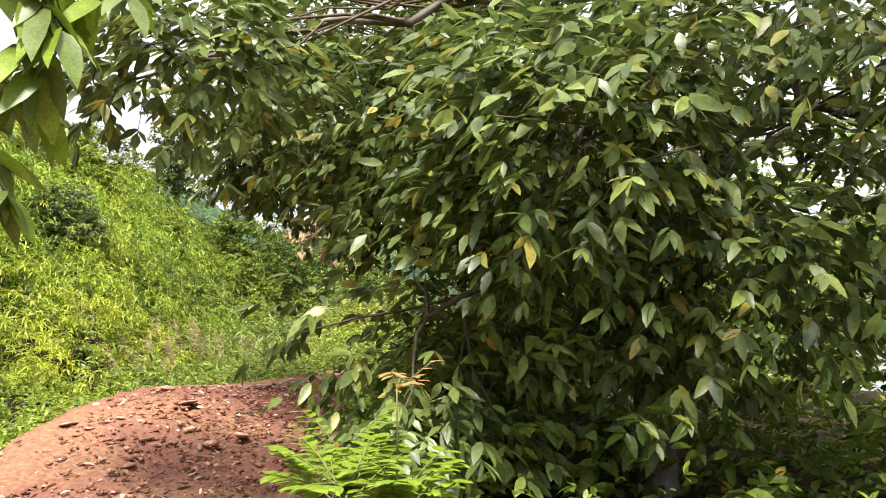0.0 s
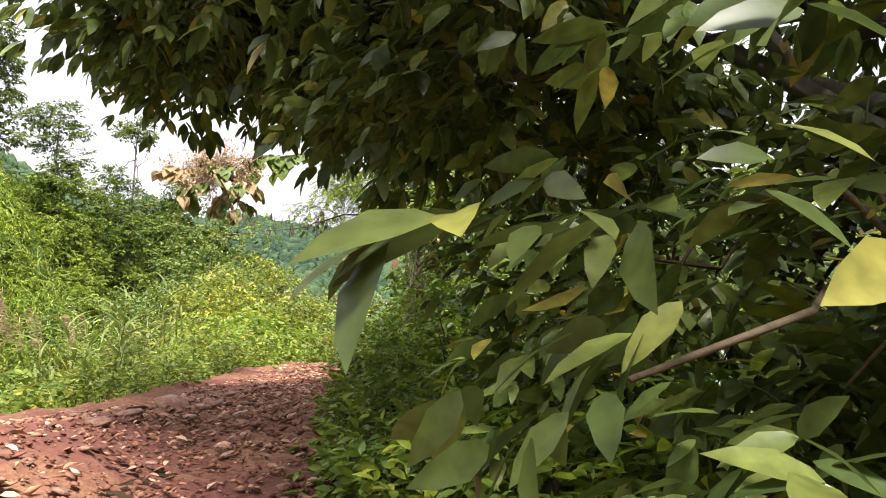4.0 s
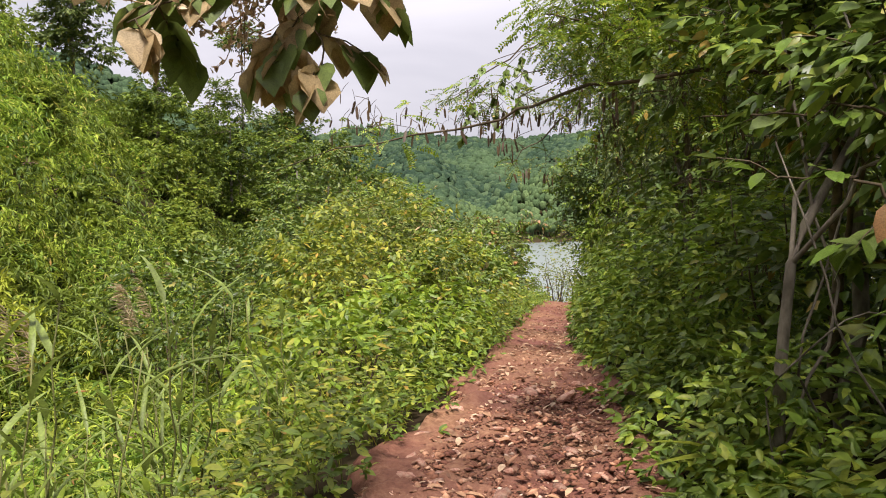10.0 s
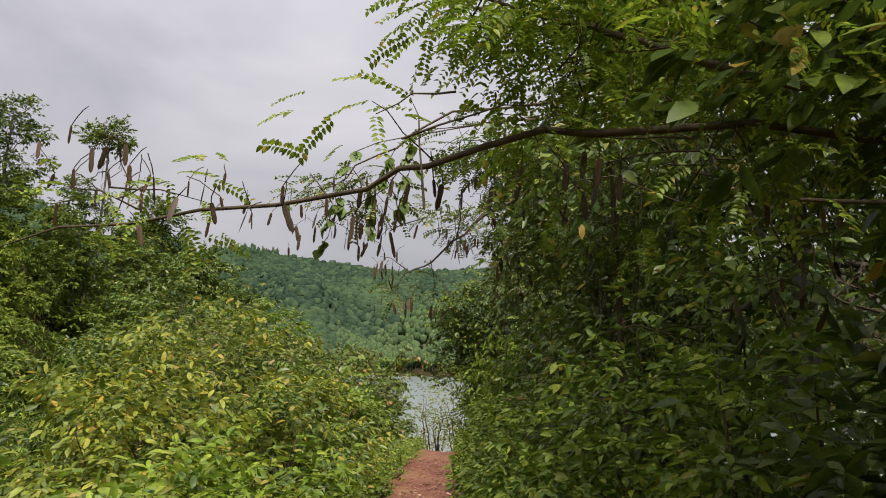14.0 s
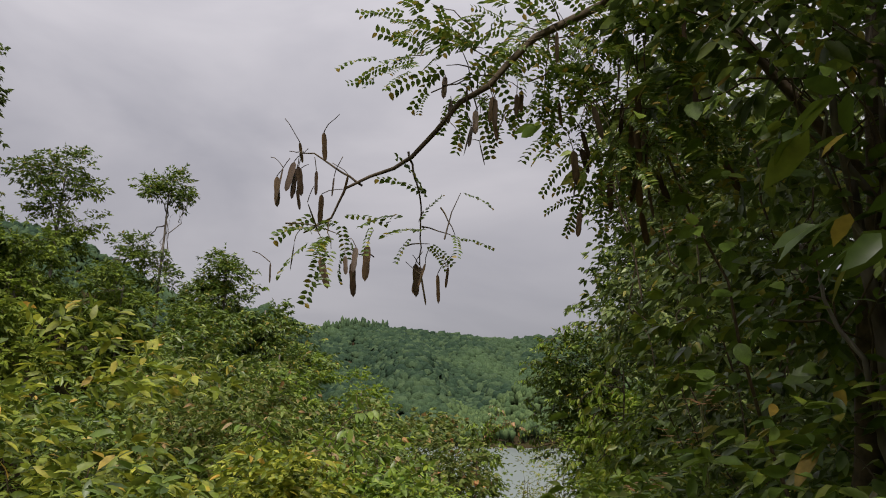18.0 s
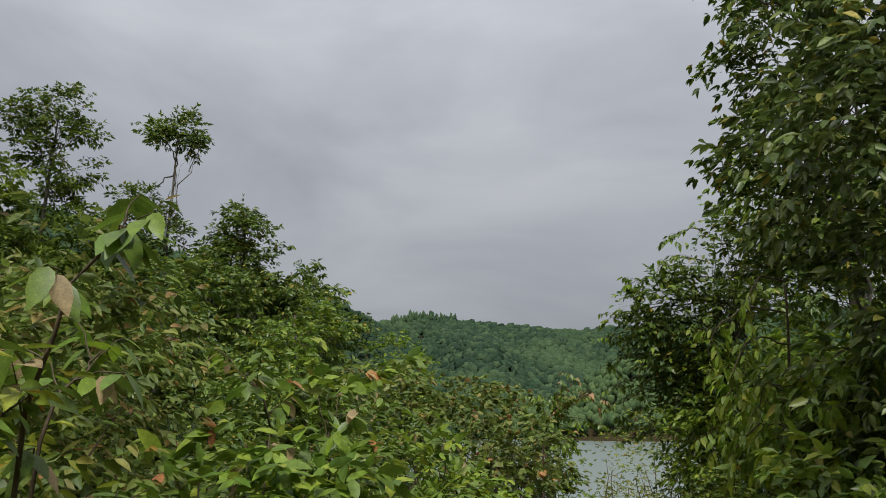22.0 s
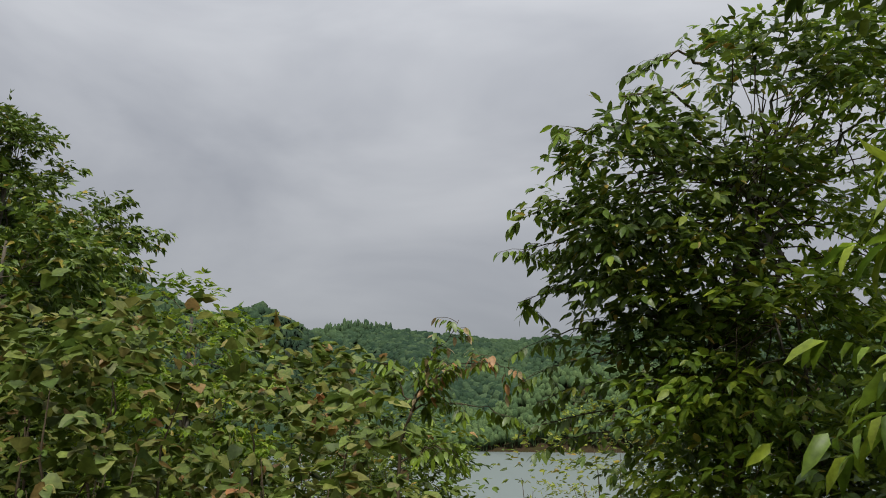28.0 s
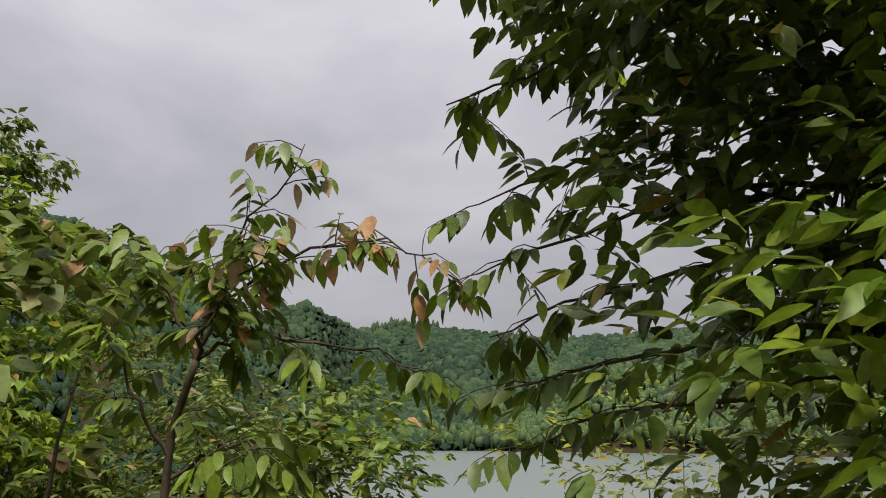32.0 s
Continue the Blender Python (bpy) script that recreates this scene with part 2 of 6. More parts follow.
M_ROCK = surface("red_shale_stone", [(0.3, (0.20, 0.08, 0.055)), (0.7, (0.40, 0.21, 0.15))], 8.0, 0.85, 0.6, second=(0.44, 0.30, 0.22), second_scale=3.0, by_object=True)


M_ROCK2 = leaf_material("red_gravel", [(0.0, (0.11, 0.045, 0.032)), (0.6, (0.25, 0.118, 0.07)), (0.9, (0.40, 0.23, 0.14)), (1.0, (0.48, 0.36, 0.28))], 0.9, 0.0, 0, gloss=0.2)


def lake_material():
    m, t, b, o = material("sky_tinted_water")
    link = t.links.new
    # Pale grey base: part of the sky's reflection is put into the colour.
    b.inputs["Base Color"].default_value = (0.17, 0.20, 0.195, 1)
    b.inputs["Roughness"].default_value = 0.3
    at = node(t, "ShaderNodeTexCoord")
    n1 = node(t, "ShaderNodeTexNoise", Scale=1.6, Detail=5.0)
    link(at.outputs["Object"], n1.inputs["Vector"])
    bp = node(t, "ShaderNodeBump", Strength=0.1, Distance=0.05)
    link(n1.outputs[0], bp.inputs["Height"])
    link(bp.outputs[0], b.inputs["Normal"])
    return m


M_LAKE = lake_material()

# ---- mesh tools ----
RNG = np.random.default_rng(7)


def mesh_from(name, V, F, mat, smooth=False):
    """A mesh out of arrays of corners and of triangles or four-sided faces."""
    V, F = np.asarray(V, np.float32), np.asarray(F, np.int32)
    me = bpy.data.meshes.new(name)
    k = F.shape[1]
    me.vertices.add(len(V))
    me.vertices.foreach_set("co", V.ravel())
    me.loops.add(F.size)
    me.loops.foreach_set("vertex_index", F.ravel())
    me.polygons.add(len(F))
    me.polygons.foreach_set("loop_start", np.arange(0, F.size, k, dtype=np.int32))
    if smooth:
        me.polygons.foreach_set("use_smooth", np.ones(len(F), bool))
    me.update(calc_edges=True)
    me.materials.append(mat)
    return me


def thing(name, at, label, category, group="", kind=""):
    ob = new(name)
    ob.empty_display_size = 0.2
    ob.location = at
    return tagged(ob, label, category, group, kind)


def part(name, me, parent, label="", kind=""):
    ob = new(name, me)
    if parent:
        ob.parent = parent
    return tagged(ob, label, "", "", kind)


def unit(a):
    return a / np.maximum(np.linalg.norm(a, axis=-1, keepdims=True), 1e-9)


# A blade along +y: half width along x, fold along z.
def blade(rows, fold=0.12, droop=0.25):
    V, F = [(0, 0, 0, 0)], []
    for y, w in rows:
        z = -droop * y * y
        V += [(-w, y, z, fold * w * 2), (0, y, z, 0), (w, y, z, fold * w * 2)]
    V.append((0, 1, -droop, 0))
    n = len(rows)
    F += [(0, 2, 1), (0, 3, 2)]
    for k in range(n - 1):
        a = 1 + 3 * k
        F += [(a, a + 1, a + 4), (a, a + 4, a + 3), (a + 1, a + 2, a + 5), (a + 1, a + 5, a + 4)]
    a = 1 + 3 * (n - 1)
    F += [(a, a + 1, len(V) - 1), (a + 1, a + 2, len(V) - 1)]
    return np.array(V, float), np.array(F, int)


def leaf6(l1, w1, l2, w2, mid=0.5, fold=0.12, droop=0.25):
    """A leaf of six triangles round a point on its midrib."""
    V = [(0, 0, 0, 0), (-w1, l1, -droop * l1 * l1, fold * w1 * 2), (-w2, l2, -droop * l2 * l2, fold * w2 * 2), (0, 1, -droop, 0),
         (w2, l2, -droop * l2 * l2, fold * w2 * 2), (w1, l1, -droop * l1 * l1, fold * w1 * 2), (0, mid, -droop * mid * mid * 0.7, 0)]
    return np.array(V, float), np.array([(0, 6, 1), (1, 6, 2), (2, 6, 3), (3, 6, 4), (4, 6, 5), (5, 6, 0)], int)


def leaf4(l1, w1, l2, w2, fold=0.15, droop=0.25):
    """A folded leaf of four triangles."""
    V = [(0, 0, 0, 0), (-w1, l1, -droop * l1 * l1, fold), (-w2, l2, -droop * l2 * l2, fold * 0.7), (0, 1, -droop, 0), (w2, l2, -droop * l2 * l2, fold * 0.7), (w1, l1, -droop * l1 * l1, fold)]
    return np.array(V, float), np.array([(0, 2, 1), (0, 3, 2), (0, 4, 3), (0, 5, 4)], int)


LEAF = leaf6(0.28, 0.44, 0.68, 0.40)
LEAF_SMALL = leaf4(0.3, 0.46, 0.65, 0.4)
LEAF_FAR = (np.array([(0, 0, 0, 0), (-0.5, 0.42, -0.04, 0.15), (0, 1, -0.25, 0), (0.5, 0.42, -0.04, 0.15)], float), np.array([(0, 2, 1), (0, 3, 2)], int))
def leaf8(rows, mid=0.45, fold=0.08, droop=0.2):
    """A leaf of eight triangles: three widths to each side of the midrib, and a pointed tip."""
    left = [(-w, y, -droop * y * y, fold * w * 2) for y, w in rows]
    right = [(w, y, -droop * y * y, fold * w * 2) for y, w in rows[::-1]]
    V = [(0, 0, 0, 0)] + left + [(0, 1, -droop, 0)] + right + [(0, mid, -droop * mid * mid * 0.7, 0)]
    n = len(V) - 1
    return np.array(V, float), np.array([(k, n, (k + 1) % n) for k in range(n)], int)


LEAF_OVATE = leaf8([(0.12, 0.27), (0.4, 0.48), (0.76, 0.3)])
LEAF_NEAR = blade([(0.12, 0.34), (0.35, 0.5), (0.65, 0.42), (0.88, 0.16)], 0.08, 0.2)
LEAF_HEART = leaf8([(-0.03, 0.3), (0.25, 0.53), (0.66, 0.32)], 0.35, 0.05, 0.18)
LEAF_HEART_NEAR = blade([(-0.08, 0.30), (0.10, 0.52), (0.35, 0.56), (0.7, 0.28)], 0.06, 0.15)
LEAF_LONG = leaf6(0.28, 0.46, 0.7, 0.38, 0.5, 0.2, 0.45)
GRASS = blade([(0.15, 0.5), (0.4, 0.48), (0.65, 0.36), (0.85, 0.2)], 0.25, 0.6)


def lay(shape, P, D, L, W, up=(0, 0, 1), roll=0.5):
    """Copies of a blade at P, pointing along D, of lengths L and widths W."""
    V0, F0 = shape
    P, D = np.asarray(P, float), unit(np.asarray(D, float))
    n = len(P)
    up = np.broadcast_to(np.asarray(up, float), D.shape) + RNG.normal(0, roll, D.shape)
    X = unit(np.cross(D, up))
    Z = np.cross(X, D)
    L, W = np.broadcast_to(L, (n,)), np.broadcast_to(W, (n,))
    V = (P[:, None] + V0[None, :, 0:1] * (X * W[:, None])[:, None] + V0[None, :, 1:2] * (D * L[:, None])[:, None]
         + V0[None, :, 2:3] * (Z * L[:, None])[:, None] + V0[None, :, 3:4] * (Z * W[:, None])[:, None])
    F = F0[None] + (np.arange(n) * len(V0))[:, None, None]
    return V.reshape(-1, 3), F.reshape(-1, 3)


def join(*pieces):
    V, F, o = [], [], 0
    for v, f in pieces:
        V.append(v)
        F.append(f + o)
        o += len(v)
    return np.concatenate(V), np.concatenate(F)


def tube(points, radii, sides=6):
    """A tapered pipe of triangles along a line of points."""
    P = np.asarray(points, float)
    R = np.interp(np.linspace(0, 1, len(P)), np.linspace(0, 1, len(radii)), radii)
    T = unit(np.gradient(P, axis=0))
    ref = np.where(np.abs(T[:, 2:3]) > 0.9, [[1.0, 0, 0]], [[0, 0, 1.0]])
    A = unit(np.cross(T, ref))
    B = np.cross(T, A)
    a = np.arange(sides) * 2 * math.pi / sides
    V = P[:, None] + R[:, None, None] * (np.cos(a)[None, :, None] * A[:, None] + np.sin(a)[None, :, None] * B[:, None])
    V = np.concatenate([V.reshape(-1, 3), P[-1:]])
    F = []
    for k in range(len(P) - 1):
        for s in range(sides):
            i, j = k * sides + s, k * sides + (s + 1) % sides
            F += [(i, j, j + sides), (i, j + sides, i + sides)]
    k = (len(P) - 1) * sides
    F += [(k + s, k + (s + 1) % sides, len(V) - 1) for s in range(sides)]
    return V, np.array(F, int)


def bent(a, b, bow=0.15, n=7, jitter=0.03):
    """A crooked line from a to b that bows upwards."""
    a, b = np.asarray(a, float), np.asarray(b, float)
    t = np.linspace(0, 1, n)[:, None]
    d = np.linalg.norm(b - a)
    P = a + (b - a) * t + np.array([0, 0, 1.0]) * bow * d * np.sin(math.pi * t) + RNG.normal(0, jitter * d, (n, 3)) * np.sin(math.pi * t)
    return P


def sprays(P, D, leaf, n, length, leaf_len, leaf_w, droop=0.5, spread=0.9):
    """Leafy twigs from P along D: n leaves along each to both sides, the last of them fanned round the tip."""
    P, D = np.asarray(P, float), unit(np.asarray(D, float))
    m = len(P)
    side = unit(np.cross(D, np.array([0, 0, 1.0]) + RNG.normal(0, 0.2, D.shape)))
    LP, LD, LL = [], [], []
    ln = length * RNG.uniform(0.6, 1.3, m)
    for k in range(n):
        left = n - 1 - k
        t = (k + 0.7) / n if left > 3 else 0.9 + 0.03 * (3 - left)
        sg = (0.0, 0.75, -0.75, 1.5, -1.0)[left] if left < 4 else (1 if k % 2 else -1)
        p = P + D * (ln * t)[:, None] - np.array([0, 0, 1.0]) * (ln * t * t * 0.25)[:, None]
        d = D * (0.75 if sg else 1.0) + side * sg * spread - np.array([0, 0, droop * 0.85]) + RNG.normal(0, 0.26, D.shape)
        LP.append(p)
        LD.append(d)
        LL.append(leaf_len * RNG.uniform(0.6, 1.25, m))
    LP, LD, LL = np.concatenate(LP), np.concatenate(LD), np.concatenate(LL)
    return lay(leaf, LP, LD, LL, LL * leaf_w, roll=0.5)


def blob(centre, radii, n, low=0.55, flat=0.0, clump=11):
    """Points and outward ways in the outer shell of a lumpy ellipsoid, gathered into clumps with gaps between them."""
    c, radii = np.asarray(centre, float), np.asarray(radii, float)
    k = max(3, n // clump)
    d = unit(RNG.normal(0, 1, (k, 3)))
    r = RNG.uniform(low, 1.0, k) ** 0.5
    lump = 1 + 0.22 * np.sin(d[:, 0] * 5 + c[0] * 3) * np.sin(d[:, 1] * 4 + c[1]) + 0.15 * np.sin(d[:, 2] * 7 + c[2])
    seat = c + d * np.minimum(r * lump, 1.1)[:, None] * radii
    gap = min(0.4, 0.42 * math.sqrt(12.6 / k) * float(radii.mean()))
    who = RNG.integers(0, k, n)
    off = RNG.normal(0, 1, (n, 3)) * [1, 1, 0.5]
    p = seat[who] + off * gap * 0.55
    way = unit(d[who] * [1, 1, 0.6] + [0, 0, flat]) * 0.7 + unit(off) * 0.75 + [0, 0, 0.18]
    return p, unit(way)


def domes(C, r, k, squash=0.8, lean=(0, 0, 0)):
    """k points on the upper side of a cushion round each centre, and the ways outwards."""
    C = np.asarray(C, float)
    n = len(C)
    v = RNG.normal(0, 1, (n, k, 3)) + np.asarray(lean, float)
    v[..., 2] = np.abs(v[..., 2]) * 0.9 - 0.15
    v = unit(v)
    R = np.broadcast_to(r, (n,))[:, None, None] * RNG.uniform(0.75, 1.1, (n, k, 1))
    P = C[:, None] + v * R * [1, 1, squash]
    return P.reshape(-1, 3), unit(v + [0, 0, 0.1]).reshape(-1, 3)

# ---- land: one sheet of ground out to the horizon, the lake, the path ----
def lerp(v, xs, ys):
    return np.interp(v, xs, ys)


def smooth(a):
    a = np.clip(a, 0, 1)
    return a * a * (3 - 2 * a)


def path_z(y):
    return lerp(y, [-10, 0, 5, 8, 12, 15, 18, 22, 26, 30, 34, 38, 41, 46, 60, 70], [-0.4, -0.35, -0.2, 0.12, 0.28, 0.3, 0.22, -0.1, -0.35, -0.6, -0.95, -1.3, -1.75, -3.2, -8.0, -11])


def path_left(y):
    return lerp(y, [-6, 0, 3, 6, 8, 10, 12.8, 14.5, 17, 20, 26, 34, 42], [2.5, 0.6, -0.9, -1.9, -2.2, -2.2, -1.65, -1.45, -1.15, -0.9, -0.6, -0.1, 0.3])


def path_right(y):
    return lerp(y, [-6, 0, 2, 4, 6, 8.5, 10.9, 14, 20, 26, 34, 42], [8.0, 5.0, 3.0, 1.8, 1.1, 0.5, 0.25, 0.28, 0.3, 0.5, 0.95, 1.3])


def foot_x(y):
    return lerp(y, [-20, 0, 10, 15, 36, 50, 60], [-5.0, -6.0, -7.0, -7.6, -9.2, -9.2, -9.0])


def ridge_z(y):
    return lerp(y, [-30, 0, 18, 30, 42, 49, 55, 62, 75], [10, 13, 15, 12.8, 9.8, 7.6, 4.5, 0, -8])


def near_z(x, y):
    base = path_z(y)
    base = np.where(x < path_left(y), base + (np.maximum(base, lerp(y, [40, 52, 72], [-1.3, -2.2, -11])) - base) * smooth((path_left(y) - x) / 5), base)
    gully = base - 1.5 * smooth((path_left(y) - 0.15 - x) / 2.6) + 0.12 * np.sin(x * 1.3 + y * 0.7) * smooth((path_left(y) - x) / 2)
    rise = np.maximum(foot_x(y) - x, 0)
    top = ridge_z(y) - gully
    up = 1.12 * rise
    top = np.maximum(top, 0.5)
    face = up / (1 + (up / top) ** 5) ** 0.2 * np.clip(1 - (rise - 45) / 60, 0.2, 1)
    lumps = (0.35 * np.sin(x * 0.9 + 1) * np.sin(y * 0.55) + 0.2 * np.sin(x * 1.9 + y * 1.4)) * smooth(rise / 3)
    right = np.maximum(x - path_right(y) - 0.4, 0)
    z = gully + face + lumps - np.minimum(0.07 * right, 2.2) - 6.0 * smooth((right - 26) / 30)
    berm = 0.34 * np.exp(-((x + 1.5) / 0.95) ** 2 - ((y - 8.4) / 2.2) ** 2)
    return z + berm


def far_z(x, y):
    dx, dy = x - 0.5, y - 36.0
    r = np.hypot(dx, dy) + 1e-6
    th = np.degrees(np.arctan2(-dx, dy))
    el = lerp(th, [-180, -70, -40, -15, -1.4, 1.6, 8, 13.5, 15.2, 16.8, 18.6, 20.6, 22.4, 23.8, 25, 27, 29, 31.5, 36, 45, 70, 180], [3, 5, 7, 6.6, 5.9, 5.7, 6.3, 6.9, 6.6, 6.3, 7.2, 7.9, 7.5, 7.0, 7.2, 8.6, 9.4, 10.6, 12.8, 14, 5, 3])
    top_r = lerp(th, [-180, -40, 16, 19.5, 22, 25, 28, 60, 180], [300, 430, 480, 280, 270, 200, 170, 170, 300])
    shore = lerp(th, [-180, -60, -20, 16, 20, 24, 30, 60, 180], [150, 190, 215, 225, 205, 130, 95, 95, 150])
    crest = top_r * np.tan(np.radians(el)) + 0.8
    u = np.clip((r - shore) / (top_r - shore), 0, 1)
    folds = 0.10 * np.sin(np.radians(th) * 26 + r * 0.012) + 0.07 * np.sin(np.radians(th) * 55 - r * 0.02)
    z = -7.6 + (crest + 7.6) * (u ** 1.15 + folds * np.sin(math.pi * u))
    z = np.where(r > top_r, crest - (r - top_r) * 0.12, z)
    z = np.where(r < shore, -13.0, z)
    spur = 22.0 * np.exp(-((r - 262) / 28) ** 2) * smooth((6.5 - th) / 9) * smooth((th + 60) / 30)
    z = np.where(r >= shore, np.maximum(z, -7.4 + spur), z)
    return np.maximum(z, -13.0)


def ground_z(x, y):
    x, y = np.asarray(x, float), np.asarray(y, float)
    n = near_z(x, y)
    n = np.where(y > 70, np.minimum(n, -12), n)
    return np.maximum(n, far_z(x, y))


def spaced(lo, hi, fine, far, grow=1.09, most=14.0):
    inner = list(np.arange(lo, hi + fine / 2, fine))
    up, s = [inner[-1]], fine
    while up[-1] < far:
        s = min(s * grow, most) if up[-1] < 620 else s * 1.25
        up.append(up[-1] + s)
    dn, s = [inner[0]], fine
    while dn[-1] > -far:
        s = min(s * grow, most) if dn[-1] > -450 else s * 1.25
        dn.append(dn[-1] - s)
    return np.array(dn[:0:-1] + inner + up[1:])


def sheet(name, xs, ys, zf, mat):
    X, Y = np.meshgrid(xs, ys)
    V = np.stack([X, Y, zf(X, Y)], -1).reshape(-1, 3)
    w = len(xs)
    i = (np.arange(len(ys) - 1)[:, None] * w + np.arange(w - 1)[None]).ravel()
    return mesh_from(name, V, np.stack([i, i + 1, i + w + 1, i + w], -1), mat, True)


tagged(new("ground", sheet("ground", spaced(-24, 8, 0.4, 2400), spaced(-6, 56, 0.4, 2400), ground_z, M_SOIL)),
       "dark earth ground with a steep overgrown hillside", "ground", kind="structure")


def lake_sheet():
    xs, ys = np.linspace(-420, 420, 3), np.linspace(47, 420, 3)
    return sheet("lake", xs, ys, lambda a, b: a * 0 - 7.0, M_LAKE)


tagged(new("lake", lake_sheet()), "calm grey-green lake water under an overcast sky", "lake", kind="structure")


def path_sheet():
    ys = np.arange(-5.8, 42, 0.08)
    us = np.linspace(0, 1, 34)
    Y, U = np.meshgrid(ys, us, indexing="ij")
    wob = 0.12 * np.sin(Y * 2.3) + 0.07 * np.sin(Y * 5.1 + 1)
    a, b = path_left(Y) - 0.12 + wob, path_right(Y) + 0.15 - 0.6 * wob
    X = a + (b - a) * U
    edge = np.minimum(U, 1 - U)
    rough = 0.018 * np.sin(X * 17 + Y * 9) * np.sin(Y * 13 - X * 5) + 0.014 * np.sin(X * 31 + 2) * np.sin(Y * 27) + RNG.normal(0, 0.006, X.shape)
    worn = -0.04 * np.exp(-((U - 0.62) / 0.16) ** 2) + 0.05 * np.exp(-((U - 0.1) / 0.1) ** 2)
    Z = ground_z(X, Y) + 0.05 + rough + worn - 0.16 * np.clip(1 - edge / 0.05, 0, 1)
    V = np.stack([X, Y, Z], -1).reshape(-1, 3)
    w = len(us)
    i = (np.arange(len(ys) - 1)[:, None] * w + np.arange(w - 1)[None]).ravel()
    return mesh_from("path", V, np.stack([i, i + 1, i + w + 1, i + w], -1), M_RED, True)


path = tagged(new("path", path_sheet()), "narrow red earth footpath strewn with broken shale", "path", kind="structure")


def path_height(x, y):
    return ground_z(x, y) + 0.05


# ---- far woods ----
def ico():
    g = (1 + 5 ** 0.5) / 2
    V = unit(np.array([(-1, g, 0), (1, g, 0), (-1, -g, 0), (1, -g, 0), (0, -1, g), (0, 1, g), (0, -1, -g), (0, 1, -g), (g, 0, -1), (g, 0, 1), (-g, 0, -1), (-g, 0, 1)], float))
    F = np.array([(0, 11, 5), (0, 5, 1), (0, 1, 7), (0, 7, 10), (0, 10, 11), (1, 5, 9), (5, 11, 4), (11, 10, 2), (10, 7, 6), (7, 1, 8), (3, 9, 4), (3, 4, 2), (3, 2, 6), (3, 6, 8), (3, 8, 9), (4, 9, 5), (2, 4, 11), (6, 2, 10), (8, 6, 7), (9, 8, 1)])
    return V, F


def octa():
    V = np.array([(1, 0, 0), (0, 1, 0), (-1, 0, 0), (0, -1, 0), (0, 0, 1), (0, 0, -1)], float)
    return V, np.array([(0, 1, 4), (1, 2, 4), (2, 3, 4), (3, 0, 4), (1, 0, 5), (2, 1, 5), (3, 2, 5), (0, 3, 5)])


def dome():
    """The upper part of a faceted ball."""
    V, F = ico()
    return V, F[V[F].mean(1)[:, 2] > -0.35]


def crowns(P, rx, rz, shape=ico):
    V0, F0 = shape()
    a = RNG.uniform(0, 6.28, (len(P), 1))
    V0 = np.stack([V0[None, :, 0] * np.cos(a) - V0[None, :, 1] * np.sin(a), V0[None, :, 0] * np.sin(a) + V0[None, :, 1] * np.cos(a), V0[None, :, 2] + 0 * a], -1)
    n = len(P)
    k = RNG.uniform(0.7, 1.3, (n, V0.shape[1], 1))
    V = P[:, None] + V0 * k * np.stack([rx, rx, rz], -1)[:, None]
    return V.reshape(-1, 3), (F0[None] + (np.arange(n) * V0.shape[1])[:, None, None]).reshape(-1, 3)


def far_points(n, th0, th1, r0, r1):
    th = np.radians(RNG.uniform(th0, th1, n))
    r = np.sqrt(RNG.uniform(r0 ** 2, r1 ** 2, n))
    x, y = 0.5 - r * np.sin(th), 36 + r * np.cos(th)
    z = ground_z(x, y)
    return np.stack([x, y, z], -1), r, np.degrees(th)


def far_forest():
    P, r, th = far_points(26000, -34, 25, 205, 500)
    keep = (P[:, 2] > -7.2) & ~((th < 5) & (r < 285))
    P = P[keep]
    rx = RNG.uniform(1.3, 3.0, len(P))
    return crowns(P + np.stack([rx * 0, rx * 0, rx * 0.7], -1), rx, rx * RNG.uniform(0.7, 1.1, len(P)), dome)


tagged(new("far_forest", mesh_from("far_forest", *far_forest(), M_FAR_HAZE)), "dense dark green forest covering far rounded hills", "forest", kind="stuff")


def near_ridge_forest():
    P, r, th = far_points(8500, 21, 44, 92, 215)
    P = P[P[:, 2] > -7.2]
    rx = RNG.uniform(0.6, 1.4, len(P))
    return crowns(P + np.stack([rx * 0, rx * 0, rx * 0.7], -1), rx, rx * RNG.uniform(0.8, 1.3, len(P)), dome)


tagged(new("ridge_forest", mesh_from("ridge_forest", *near_ridge_forest(), M_FAR_HAZE)), "green wooded ridge sloping down to the lake", "forest", kind="stuff")


def plantation():
    """Slim trunks and narrow crowns along the far shore."""
    P, r, th = far_points(6600, -30, 17, 212, 300)
    keep = (P[:, 2] > -7.35) & ((th < 6) | (r < 242))
    P = P[keep]
    h = RNG.uniform(3.5, 6.5, len(P))
    up = np.stack([h * 0, h * 0, h], -1)
    V, F = crowns(P + up * 0.62, h * 0.17 + 0.3, h * 0.36)
    trunk = np.array([(-0.1, 0, 0), (0.1, 0, 0), (0, 0, 0.6)])
    TV = (P[:, None] + np.stack([np.broadcast_to(trunk[None, :, 0], (len(P), 3)), np.zeros((len(P), 3)), trunk[None, :, 2] * h[:, None]], -1)).reshape(-1, 3)
    TF = (np.arange(3)[None] + (np.arange(len(P)) * 3)[:, None])
    return join((V, F), (TV, TF))


tagged(new("lakeside_plantation", mesh_from("lakeside_plantation", *plantation(), M_FAR2)), "pale green plantation of slim trees along the far shore", "forest", kind="stuff")


